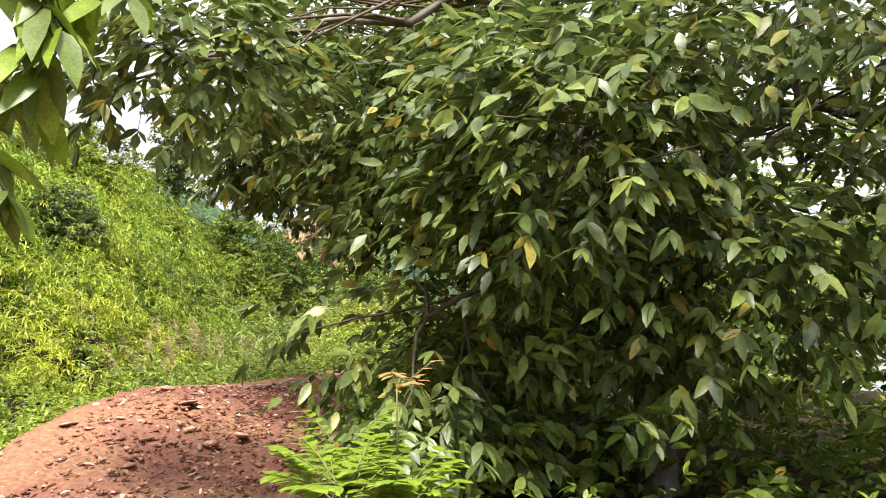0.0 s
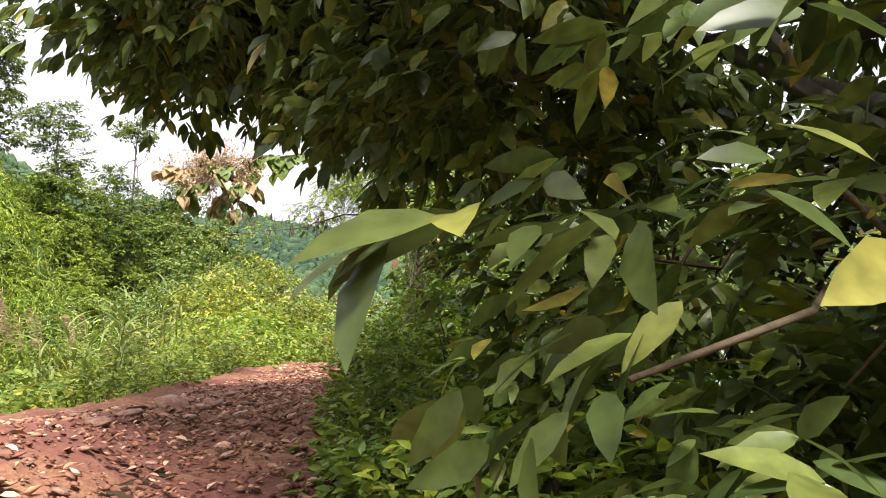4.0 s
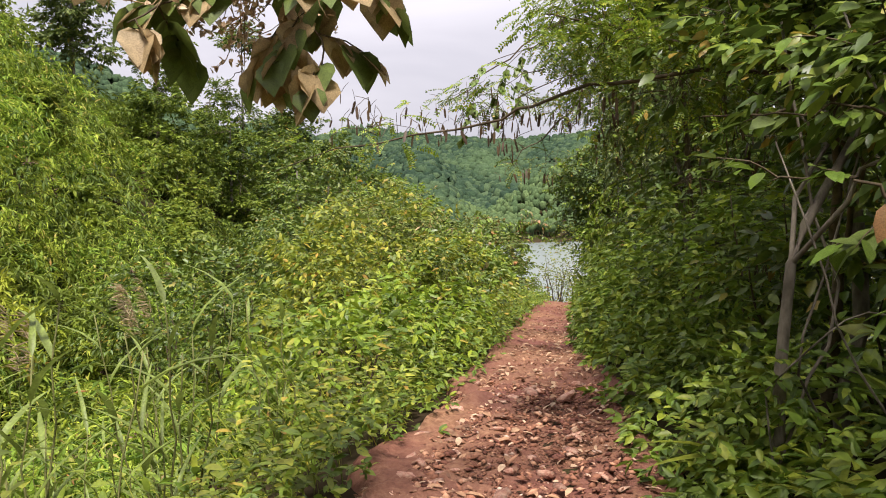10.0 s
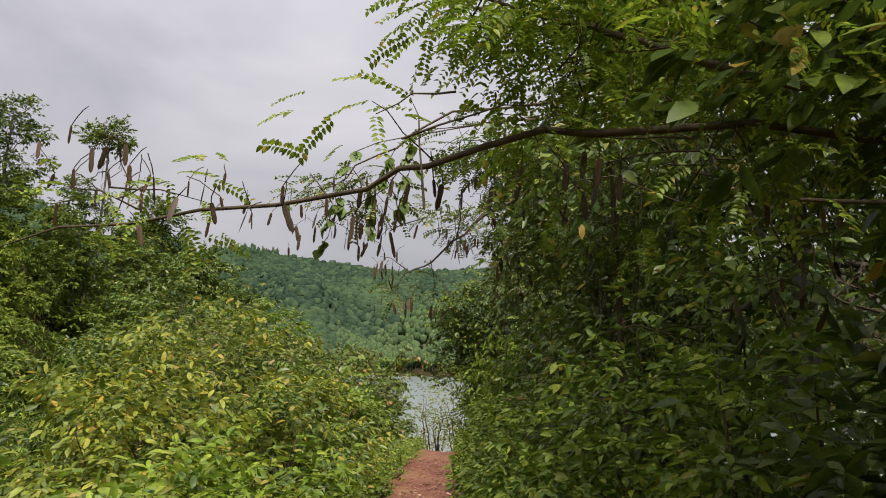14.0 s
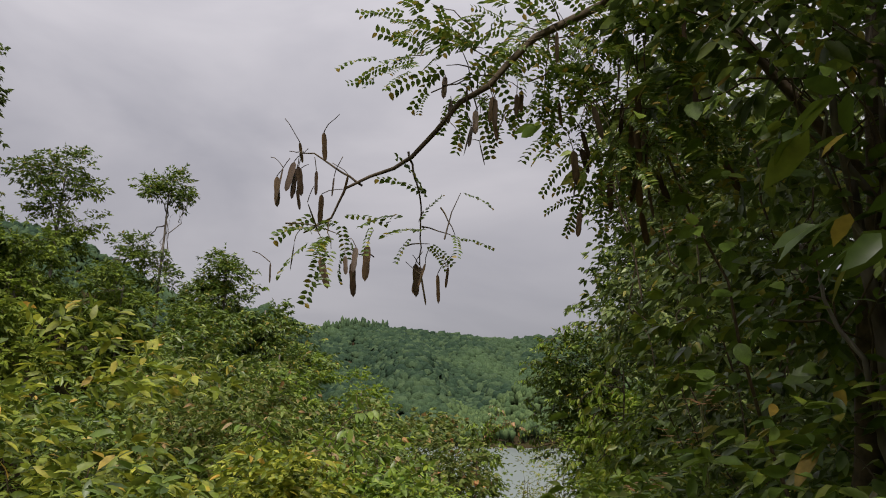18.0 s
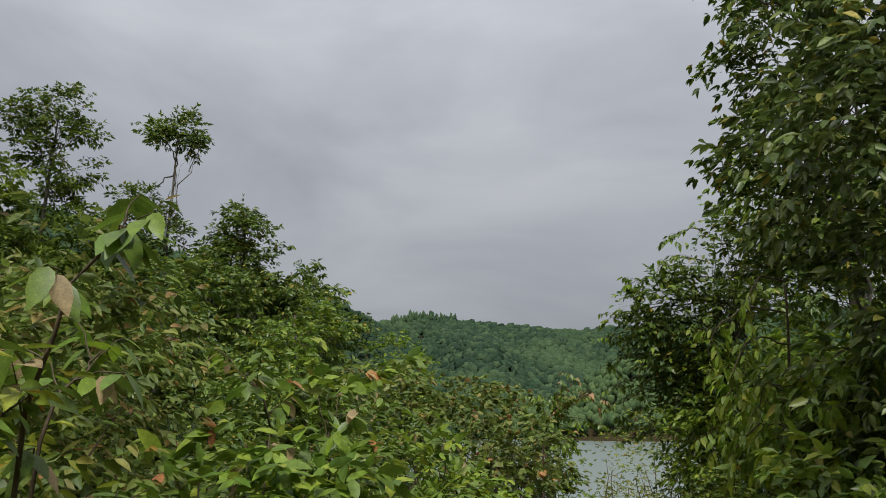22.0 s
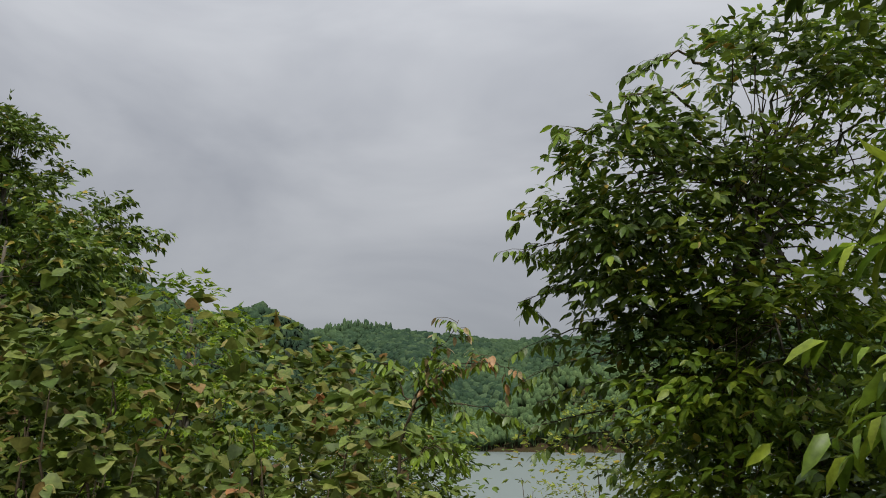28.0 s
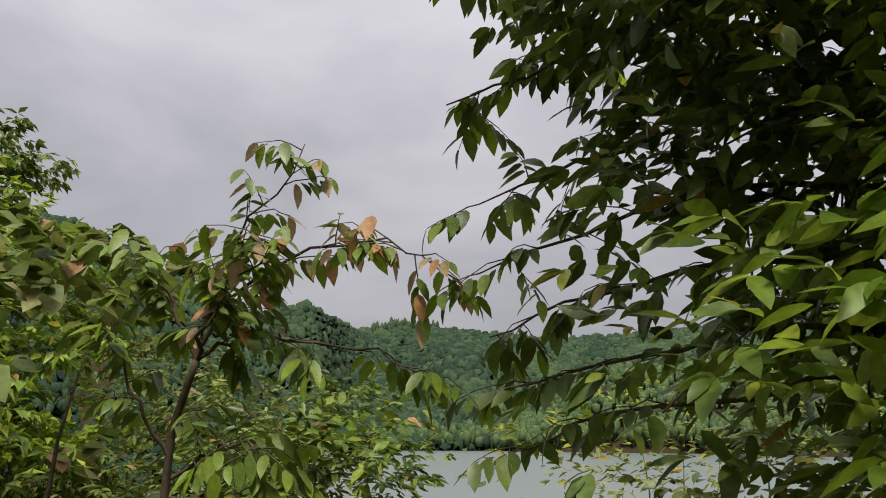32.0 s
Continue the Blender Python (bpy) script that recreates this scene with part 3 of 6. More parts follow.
# a row of taller trees on the far summit
def summit_trees():
    P, r, th = far_points(110, 10.6, 15.6, 466, 486)
    h = RNG.uniform(4, 8.5, len(P))
    V, F = crowns(P + np.stack([h * 0, h * 0, h * 0.5], -1), h * 0.14, h * 0.5)
    return V, F


tagged(new("summit_trees", mesh_from("summit_trees", *summit_trees(), M_FAR_HAZE)), "thin row of taller trees on the far hilltop", "trees", kind="stuff")

# ---- plants ----
def place(name, me, parent, p, d, s, roll=0.7, label=""):
    """One leaf, blade or pod: its base at p, pointing along d, of length s."""
    ob = part(name, me, parent, label)
    q = Vector([float(v) for v in d]).to_track_quat("Y", "Z").to_matrix().to_4x4()
    ob.matrix_basis = Matrix.Translation([float(v) for v in p]) @ q @ Matrix.Rotation(RNG.uniform(-roll, roll), 4, "Y") @ Matrix.Scale(float(s), 4)
    return ob


def leaf_mesh(shape, width, mat):
    V, F = shape
    return mesh_from("leaf", np.stack([V[:, 0] * width, V[:, 1], V[:, 2] + V[:, 3] * width], -1), F, mat)


def along(points, n):
    P = np.asarray(points, float)
    t = np.linspace(0, len(P) - 1, n)
    return np.stack([np.interp(t, np.arange(len(P)), P[:, k]) for k in range(3)], -1)


def leafy_bough(root, points, radii, leaves, meshes, size, start=0.3, twig=0.22, droop=0.7, mat=None):
    """A bough with side twigs; single leaves hang to both sides of each twig."""
    L = along(points, 12)
    L[1:-1] += RNG.normal(0, 0.018, (10, 3))
    ob = part("bough", mesh_from("bough", *tube(L, radii, 6), mat or M_TWIG, True), root)
    n = max(1, leaves // 7)
    tw = []
    for k in range(n):
        t = start + (1 - start) * (k + RNG.uniform(0.2, 1)) / n
        p = np.array([np.interp(t * 11, np.arange(12), L[:, i]) for i in range(3)])
        fwd = unit(L[min(11, int(t * 11) + 1)] - L[int(t * 11) - 1])
        d = unit(fwd * 0.7 + RNG.normal(0, 0.75, 3) * [1, 1, 0.45])
        e = p + d * twig * RNG.uniform(0.5, 1.3) - [0, 0, 0.04]
        tw.append(tube(bent(p, e, 0.08, 5), [0.004, 0.002], 4))
        side = unit(np.cross(d, [0, 0, 1.0]))
        for j in range(7):
            sg = (-1, 1)[j % 2] if j < 6 else 0
            q = p + (e - p) * (0.25 + 0.75 * j / 6)
            w = d * 0.6 + side * sg * 0.8 - np.array([0, 0, droop]) + RNG.normal(0, 0.22, 3)
            place("leaf", meshes[RNG.integers(len(meshes))], ob, q, w, size * RNG.uniform(0.65, 1.2), 0.6)
    part("twigwork", mesh_from("twigwork", *join(*tw), M_TWIG), ob, kind="stuff")
    return ob


def hill_nodes(n, x0, x1, y0, y1):
    x, y = RNG.uniform(x0, x1, n), RNG.uniform(y0, y1, n)
    return np.stack([x, y, ground_z(x, y)], -1)


FROND = (np.array([(0, 0, 0, 0), (-0.55, 0.42, -0.05, 0.2), (0, 1, -0.35, 0), (0.55, 0.42, -0.05, 0.2)], float), np.array([(0, 2, 1), (0, 3, 2)], int))


def tufts(P, D, size, leaves, shape):
    """Fans of narrow fronds that spread from each point and arch over."""
    n = len(P)
    PP, DD, LL = [], [], []
    s = size * RNG.uniform(0.65, 1.3, n)
    side = unit(np.cross(D, RNG.normal(0, 1, D.shape)))
    over = np.cross(D, side)
    for k in range(leaves):
        a = k * 6.28 / leaves + RNG.normal(0, 0.3, n)
        d = side * np.cos(a)[:, None] + over * np.sin(a)[:, None] + D * RNG.uniform(0.0, 0.7, (n, 1)) - [0, 0, 0.22]
        PP.append(P)
        DD.append(d)
        LL.append(s * RNG.uniform(0.7, 1.2, n))
    LL = np.concatenate(LL)
    return lay(shape, np.concatenate(PP), np.concatenate(DD), LL, LL * 0.22, roll=0.2)


def cushions(n, x0, x1, y0, y1, r, k, size, shape, leaves=6, hug=True):
    C = hill_nodes(n, x0, x1, y0, y1)
    if hug:
        C = C[C[:, 0] < path_left(C[:, 1]) - 2.2]
    rr = r * RNG.gamma(5, 0.2, len(C))
    C[:, 2] += rr * 0.15
    P, D = domes(C, rr, k, 1.0, (0.7, -0.3, 0))
    return tufts(P, D, size, leaves, shape)


def hillside():
    """Fern cushions over the near face."""
    return join(cushions(1250, -17, -4.6, 6, 34, 0.58, 27, 0.175, FROND),
                cushions(1000, -27, -14, 8, 40, 0.7, 13, 0.28, LEAF_FAR),
                cushions(480, -14, -2.4, -4, 8, 0.42, 11, 0.23, FROND, hug=False))


tagged(new("hillside_ferns", mesh_from("hillside_ferns", *hillside(), M_FERN)), "bright yellow-green ferns matted over the steep hillside", "ferns", kind="stuff")
tagged(new("hillside_creepers", mesh_from("hillside_creepers", *cushions(560, -19, -4.6, 7, 34, 0.5, 12, 0.2, FROND), M_CREEP)), "patches of darker green creepers among the ferns", "creepers", kind="stuff")
tagged(new("hill_scrub", mesh_from("hill_scrub", *cushions(330, -13, -6.0, 22, 33, 0.6, 16, 0.2, FROND), M_SCRUB)), "dark green scrub above the gully", "scrub", kind="stuff")
tagged(new("dead_ferns", mesh_from("dead_ferns", *cushions(170, -20, -5.0, 6, 34, 0.4, 14, 0.2, LEAF_FAR), M_DRY)), "dry brown fern fronds among the green cover", "ferns", kind="stuff")
tagged(new("hill_scrub", mesh_from("hill_scrub", *cushions(1300, -21, -6.5, 31, 60, 0.6, 10, 0.3, LEAF_FAR), M_SCRUB)), "darker green scrub on the lower end of the hill", "scrub", kind="stuff")


def shrub(name, label, category, leaf, mat, at, radius, height, stems=6, twigs=160, n=7, length=0.35, leaf_len=0.11, leaf_w=0.42, droop=0.5, group="", bare=0.35, stem_mat=None, tint=None):
    """Stems from one base, with leafy twigs all over the upper part."""
    root = thing(name, at, label, category, group)
    tips = []
    for k in range(stems):
        a = k * 6.28 / stems + RNG.uniform(-0.4, 0.4)
        rr = radius * RNG.uniform(0.3, 0.75)
        b = np.array([math.cos(a) * rr, math.sin(a) * rr, height * RNG.uniform(0.6, 0.9)])
        line = bent((math.cos(a) * 0.06, math.sin(a) * 0.06, -0.15), b, 0.06)
        v, f = tube(line, [0.012 + 0.006 * height, 0.004], 5)
        part("stem", mesh_from("stem", v, f, stem_mat or M_TWIG, True), root)
        tips.append(line)
    P, D = blob((0, 0, height * (0.5 + bare * 0.3)), (radius, radius, height * (0.5 - bare * 0.2)), twigs, 0.35, 0.25)
    me = mesh_from("foliage", *sprays(P, D, leaf, n, length, leaf_len, leaf_w, droop), mat)
    part("foliage", me, root)
    if tint:
        k = RNG.choice(len(P), max(2, len(P) // 26), False)
        part("young_leaves", mesh_from("young_leaves", *sprays(P[k] + D[k] * length * 0.6, D[k], leaf, max(3, n - 3), length * 0.5, leaf_len * 0.9, leaf_w, droop + 0.3), tint), root, "orange-brown young leaves")
    return root


def tree(name, label, at, trunk, crown, leaf, mat, twigs, n=7, length=0.45, leaf_len=0.13, leaf_w=0.42, droop=0.6, bark=None, radius=0.12, group="", flat=0.15, low=0.5):
    """trunk: points from the base up; crown: lumps of (centre, radii, share)."""
    root = thing(name, at, label, "tree", group)
    line = np.asarray(trunk, float)
    t = np.linspace(0, len(line) - 1, 14)
    line = np.stack([np.interp(t, np.arange(len(line)), line[:, k]) for k in range(3)], -1) + RNG.normal(0, radius * 0.12, (14, 3))
    line[0] = trunk[0]
    v, f = tube(line, [radius * 1.35, radius, radius * 0.8, radius * 0.35], 9)
    part("trunk", mesh_from("trunk", v, f, bark or M_BARK, True), root)
    LV = []
    total = sum(c[2] for c in crown)
    for c, r, share in crown:
        base = line[RNG.integers(5, 13)]
        lim = bent(base, c, 0.08, 9, 0.04)
        v, f = tube(lim, [radius * 0.5, radius * 0.14], 6)
        part("limb", mesh_from("limb", v, f, bark or M_BARK, True), root)
        P, D = blob(c, r, int(twigs * share / total), low, flat)
        for k in range(min(12, len(P) // 8)):
            q = P[RNG.integers(len(P))]
            v, f = tube(bent(lim[RNG.integers(3, 9)], q, 0.05, 5, 0.05), [radius * 0.12, 0.005], 4)
            LV.append((v, f))
        mats = mat if type(mat) is tuple else (mat,)
        part("foliage", mesh_from("foliage", *sprays(P, D, leaf, n, length, leaf_len, leaf_w, droop), mats[len(LV) % len(mats)]), root)
    if LV:
        part("branchwork", mesh_from("branchwork", *join(*LV), M_TWIG), root, kind="stuff")
    return root


def gz(x, y):
    return float(ground_z(x, y))


# the big dark tree beside the start of the path, its boughs hanging over the way
g = gz(3.6, 7.0)
tree("broadleaf_tree", "large dark glossy broadleaf tree leaning over the path", (3.6, 7.0, g),
     [(0, 0, -0.3), (-0.1, 0.1, 1.5), (0.1, 0.3, 3.2), (0.2, 0.2, 5.0)],
     [((0.7, -0.3, 2.75), (2.3, 2.6, 1.5), 3.6), ((0.3, -0.9, 1.7), (1.2, 0.7, 0.8), 1.0), ((1.6, -0.9, 4.0), (2.8, 2.4, 1.6), 3.0), ((-0.7, 0.3, 3.4), (1.8, 2.6, 1.6), 2.2), ((3.4, -0.8, 2.5), (2.0, 2.0, 1.3), 1.6),
      ((-1.65, -1.1, 1.4), (0.65, 0.9, 1.0), 1.2), ((-0.6, -1.6, 2.45), (0.85, 0.8, 0.8), 1.2), ((-1.2, 1.4, 1.2), (0.9, 1.6, 1.1), 1.1), ((-1.3, 2.3, 1.5), (0.8, 1.1, 1.1), 0.9), ((-3.3, 2.4, 5.1), (1.7, 1.7, 1.0), 1.4), ((-2.6, 1.2, 4.9), (1.6, 1.8, 1.0), 1.4),
      ((-4.1, 2.6, 3.35 - g), (0.8, 0.8, 0.5), 1.5), ((-4.4, 4.0, 3.6 - g), (0.7, 0.8, 0.55), 1.4), ((-3.3, 4.0, 3.5 - g), (1.0, 1.0, 0.6), 1.8), ((-3.0, 5.1, 3.4 - g), (0.7, 0.7, 0.5), 1.2), ((-3.1, -1.7, 3.0 - g), (0.8, 0.8, 0.5), 0.9), ((-2.7, 2.6, 3.15 - g), (0.9, 1.0, 0.6), 1.4),
      ((-2.2, 1.6, 2.5 - g), (0.8, 0.9, 0.6), 1.1), ((-1.4, 3.2, 2.6 - g), (0.8, 1.0, 0.9), 1.1), ((-3.6, 2.9, 4.1 - g), (1.2, 1.2, 0.6), 1.2), ((-2.5, 0.6, 3.1 - g), (0.9, 0.9, 0.6), 1.1)],
     LEAF_OVATE, M_DARK, 9000, 7, 0.34, 0.155, 0.42, 0.7, radius=0.13, flat=0.0, low=0.25)

# brown-flowered tree whose bough reaches over the path
def flowering_bough():
    root = thing("flowering_tree", (1.6, 16.0, gz(1.6, 16.0)), "slender tree with heart-shaped leaves and dry brown flower sprays", "tree")
    z = root.location[2]
    part("trunk", mesh_from("trunk", *tube(bent((0, 0, -0.2), (0.2, 0.4, 4.2), 0.0, 9, 0.015), [0.06, 0.05, 0.03], 8), M_PALE, True), root)
    c = np.array([-2.85, -2.25, 2.8 - z])
    tan = [leaf_mesh(LEAF_HEART_NEAR, 0.95, M_TAN)]
    green = [leaf_mesh(LEAF_HEART_NEAR, 0.95, M_DARK), leaf_mesh(LEAF_HEART_NEAR, 0.95, M_MID)]
    leafy_bough(root, [(0.1, 0.2, 3.0), (-0.9, -1.0, 3.25), (-1.8, -1.8, 3.25 - z), (-2.65, -2.15, 3.08 - z)], [0.03, 0.018, 0.009], 112, green, 0.15, 0.45, 0.3, 0.8)
    for e, n in (((-0.75, 0.1, 0.1), 42), ((-0.5, -0.35, -0.25), 35), ((0.1, -0.1, -0.4), 28), ((-0.35, 0.3, 0.3), 35), ((-0.1, -0.45, 0.0), 28), ((-0.2, 0.3, -0.3), 28), ((0.3, -0.5, -0.12), 7), ((0.3, -0.2, -0.1), 21)):
        leafy_bough(root, [(-2.65, -2.15, 3.08 - z), c + np.array(e) * 0.5 + [0, 0, 0.08], c + np.array(e)], [0.009, 0.003], n, tan + green[:1] if n < 40 else tan, 0.145, 0.25, 0.2, 0.9)
    for k in range(48):
        q = c + [-0.2, 0, 0.12] + unit(RNG.normal(0, 1, 3)) * RNG.uniform(0.25, 1) * [0.6, 0.42, 0.34]
        pieces = []
        for s in range(9):
            e = q + unit(RNG.normal(0, 1, 3) + [0, 0, 0.4]) * RNG.uniform(0.12, 0.28)
            line = bent(q, e, -0.25, 5)
            pieces.append(tube(line, [0.003, 0.002], 3))
            w = line[RNG.integers(1, 5, 9)] + RNG.normal(0, 0.008, (9, 3))
            pieces.append(lay(LEAF_SMALL, w, RNG.normal(0, 1, (9, 3)), 0.03, 0.02))
        part("flower_spray", mesh_from("flower_spray", *join(*pieces), M_PANICLE), root, "dry brown flower spray")
    for q, rr, m in (((0.5, 0.6, 3.6), (1.1, 1.0, 0.9), 120), ((-0.6, 0.2, 3.9), (0.9, 0.9, 0.7), 90)):
        Q, E = blob(q, rr, m, 0.4)
        part("crown", mesh_from("crown", *sprays(Q, E, LEAF_HEART, 4, 0.3, 0.15, 0.9, 0.7), M_MID), root)
    return root


flowering_bough()


# pod-bearing trees with feathery leaves: (-x is over the path)
def pod_mesh():
    V, F = blade([(0.1, 0.4), (0.3, 0.5), (0.5, 0.44), (0.7, 0.5), (0.9, 0.36)], 0.0, 0.0)
    V = V[:, :3]
    a, b = V.copy(), V.copy()
    a[:, 2] += 0.14 * (1 - (2 * V[:, 1] - 1) ** 2) * (np.abs(V[:, 0]) < 0.05)
    b[:, 2] -= 0.14 * (1 - (2 * V[:, 1] - 1) ** 2) * (np.abs(V[:, 0]) < 0.05)
    V, F = join((a, F), (b, F[:, ::-1]))
    return mesh_from("pod", V, F, M_POD)


POD = pod_mesh()


def feather(P, D, L, pairs=11):
    """Twice-divided leaves: a stalk with pairs of small oval leaflets."""
    D = unit(D)
    side = unit(np.cross(D, [0, 0, 1.0] + RNG.normal(0, 0.3, D.shape)))
    pieces = []
    PP, DD, LL = [], [], []
    for k in range(pairs):
        t = (k + 1) / pairs
        base = P + D * (L * t)[:, None] - np.array([0, 0, 0.3]) * (L * t * t)[:, None]
        for sg in (-1, 1):
            PP.append(base)
            DD.append(side * sg + D * 0.35 + RNG.normal(0, 0.12, D.shape))
            LL.append(L * 0.17 * RNG.uniform(0.8, 1.15, len(P)))
    LL = np.concatenate(LL)
    return lay(LEAF_SMALL, np.concatenate(PP), np.concatenate(DD), LL, LL * 0.6, roll=0.2)


FEATHERS = {}


def feather_meshes(mat):
    if mat.name not in FEATHERS:
        FEATHERS[mat.name] = [mesh_from("feathery_leaf", *feather(np.zeros((1, 3)), np.array([[0, 1.0, 0.02]]), np.ones(1), k), mat) for k in (8, 9, 9, 10)]
    return FEATHERS[mat.name]


def pod_bough(name, label, at, lines, feathers, pods, pod_len=0.12, leaf_len=0.2, mat=None):
    """Boughs from a base on the bank, with twigs that carry feathery leaves and hanging pods."""
    root = thing(name, at, label, "tree")
    boughs = []
    for ln, rad in lines:
        ln = along(ln, 16)
        ln[1:-1] += RNG.normal(0, min(0.014, 0.006 * np.linalg.norm(ln[-1] - ln[0])), (14, 3))
        boughs.append(part("bough", mesh_from("bough", *tube(ln, rad, 7), M_TWIG, True), root))
    for c, rr, n in feathers:
        P, D = blob(c, rr, n, 0.1, 0, 5)
        D = D * [1, 1, 0.5] + RNG.normal(0, 0.3, D.shape) - [0, 0, 0.3]
        for p, d in zip(P, D):
            place("feathery_leaf", feather_meshes(mat or M_FRESH)[RNG.integers(4)], boughs[-1], p, d, leaf_len * RNG.uniform(0.7, 1.3), 0.5)
        if n > 80:
            Q, E = blob(c, np.array(rr) * 0.95, n, 0.1, 0, 5)
            part("foliage", mesh_from("foliage", *feather(Q, E * [1, 1, 0.5] + RNG.normal(0, 0.3, E.shape) - [0, 0, 0.2], leaf_len * RNG.uniform(0.7, 1.3, n), 9), mat or M_FRESH), root)
        tw = [tube(bent(np.array(c) + RNG.normal(0, 0.1, 3), p, 0.05, 5), [0.004, 0.0015], 4) for p in P[: max(5, n // 6)]]
        part("twigwork", mesh_from("twigwork", *join(*tw), M_TWIG), root, kind="stuff")
    for c, rr, n in pods:
        P = np.array(c) + RNG.normal(0, 0.45, (n, 3)) * rr
        for p in P:
            s = pod_len * RNG.uniform(0.65, 1.2)
            ob = part("pod", POD, boughs[-1], "dry brown seed pod")
            m = Vector((RNG.normal(0, 0.16), RNG.normal(0, 0.16), -1)).to_track_quat("Y", "Z").to_matrix().to_4x4()
            ob.matrix_basis = Matrix.Translation(p) @ m @ Matrix.Rotation(RNG.uniform(0, 6.28), 4, "Y") @ Matrix.Diagonal((s * 0.22, s, s * 0.18, 1))
        hang = [tube(bent(p, p + [RNG.normal(0, 0.06), RNG.normal(0, 0.06), RNG.uniform(0.03, 0.09)], 0.05, 4), [0.0025, 0.002], 3) for p in P]
        part("stalkwork", mesh_from("stalkwork", *join(*hang), M_TWIG), root, kind="stuff")
    return root


# first bough, low across the path
b0 = (1.5, 16.2, gz(1.5, 16.2))
z0 = b0[2]
pod_bough("pod_tree", "feathery-leaved tree with a sagging bough of dry pods", b0,
          [([(0, 0, -0.2), (0.05, -0.2, 1.2), (-0.1, -0.5, 2.75 - z0)], [0.05, 0.035, 0.02]),
           ([(-0.1, -0.5, 2.75 - z0), (-0.9, -0.6, 2.8 - z0), (-1.4, -0.5, 3.0 - z0), (-1.8, -0.45, 3.1 - z0)], [0.02, 0.013, 0.004]),
           ([(0.05, -0.2, 1.2), (0.0, -0.7, 2.1 - z0), (-0.4, -0.95, 2.36 - z0), (-0.95, -0.95, 2.36 - z0)], [0.02, 0.012, 0.005]),
           ([(-0.1, -0.5, 2.72 - z0), (-1.25, -0.55, 2.68 - z0), (-1.7, -0.5, 2.6 - z0), (-2.1, -0.3, 2.47 - z0), (-3.0, 0.15, 2.42 - z0), (-3.9, 0.6, 2.27 - z0)], [0.015, 0.010, 0.003])],
          [((-1.68, -0.45, 3.22 - z0), (0.22, 0.4, 0.35), 90), ((-1.55, -0.5, 3.1 - z0), (0.3, 0.45, 0.3), 90), ((-1.3, -0.5, 2.95 - z0), (0.4, 0.45, 0.28), 120), ((-0.75, -0.6, 3.0 - z0), (0.6, 0.5, 0.4), 82), ((-1.8, -0.45, 2.66 - z0), (0.6, 0.3, 0.1), 34), ((-3.0, 0.1, 2.5 - z0), (0.6, 0.3, 0.12), 34), ((-1.0, -0.5, 2.55 - z0), (0.5, 0.4, 0.25), 50)],
          [((-3.1, 0.2, 2.6 - z0), (0.5, 0.3, 0.2), 26), ((-2.3, -0.2, 2.45 - z0), (0.7, 0.3, 0.1), 22), ((-1.5, -0.4, 2.52 - z0), (0.5, 0.3, 0.12), 26), ((-0.55, -0.1, 2.35 - z0), (0.3, 0.4, 0.25), 30)], 0.09, 0.135)

# second bough, hanging from above further on
b1 = (1.9, 22.6, gz(1.9, 22.6))
z1 = b1[2]
pod_bough("pod_tree", "tall feathery-leaved tree with dark seed pods hanging over the path", b1,
          [([(0, 0, -0.2), (-0.1, -0.1, 1.5), (0.1, -0.2, 3.0), (0.3, -0.1, 5.2)], [0.08, 0.06, 0.03]),
           ([(0.1, -0.2, 3.0), (-0.8, -0.4, 3.9 - z1), (-1.45, -0.45, 3.53 - z1), (-1.78, -0.45, 3.24 - z1), (-2.1, -0.42, 2.98 - z1), (-2.32, -0.41, 2.82 - z1), (-2.6, -0.39, 2.6 - z1)], [0.03, 0.014, 0.004]),
           ([(-2.32, -0.41, 2.82 - z1), (-2.55, -0.42, 2.98 - z1), (-2.68, -0.42, 3.0 - z1)], [0.006, 0.004, 0.002]),
           ([(-2.1, -0.42, 2.98 - z1), (-2.04, -0.38, 2.75 - z1), (-2.05, -0.33, 2.45 - z1)], [0.006, 0.004, 0.003])],
          [((-2.42, -0.4, 2.6 - z1), (0.26, 0.18, 0.1), 16), ((-2.02, -0.36, 2.6 - z1), (0.13, 0.13, 0.18), 11), ((-1.85, -0.4, 3.4 - z1), (0.4, 0.3, 0.18), 62), ((-1.4, -0.4, 3.6 - z1), (0.4, 0.4, 0.35), 80), ((-1.1, -0.45, 3.2 - z1), (0.4, 0.4, 0.7), 110)],
          [((-2.6, -0.4, 2.88 - z1), (0.22, 0.12, 0.18), 14), ((-2.4, -0.4, 2.5 - z1), (0.28, 0.12, 0.12), 7), ((-2.05, -0.34, 2.4 - z1), (0.12, 0.1, 0.1), 6), ((-1.75, -0.4, 3.2 - z1), (0.3, 0.2, 0.14), 13), ((-1.1, -0.5, 3.0 - z1), (0.35, 0.3, 0.5), 34)], 0.15, 0.19, mat=M_MID)
b2 = (1.6, 20.4, gz(1.6, 20.4))
z2 = b2[2]
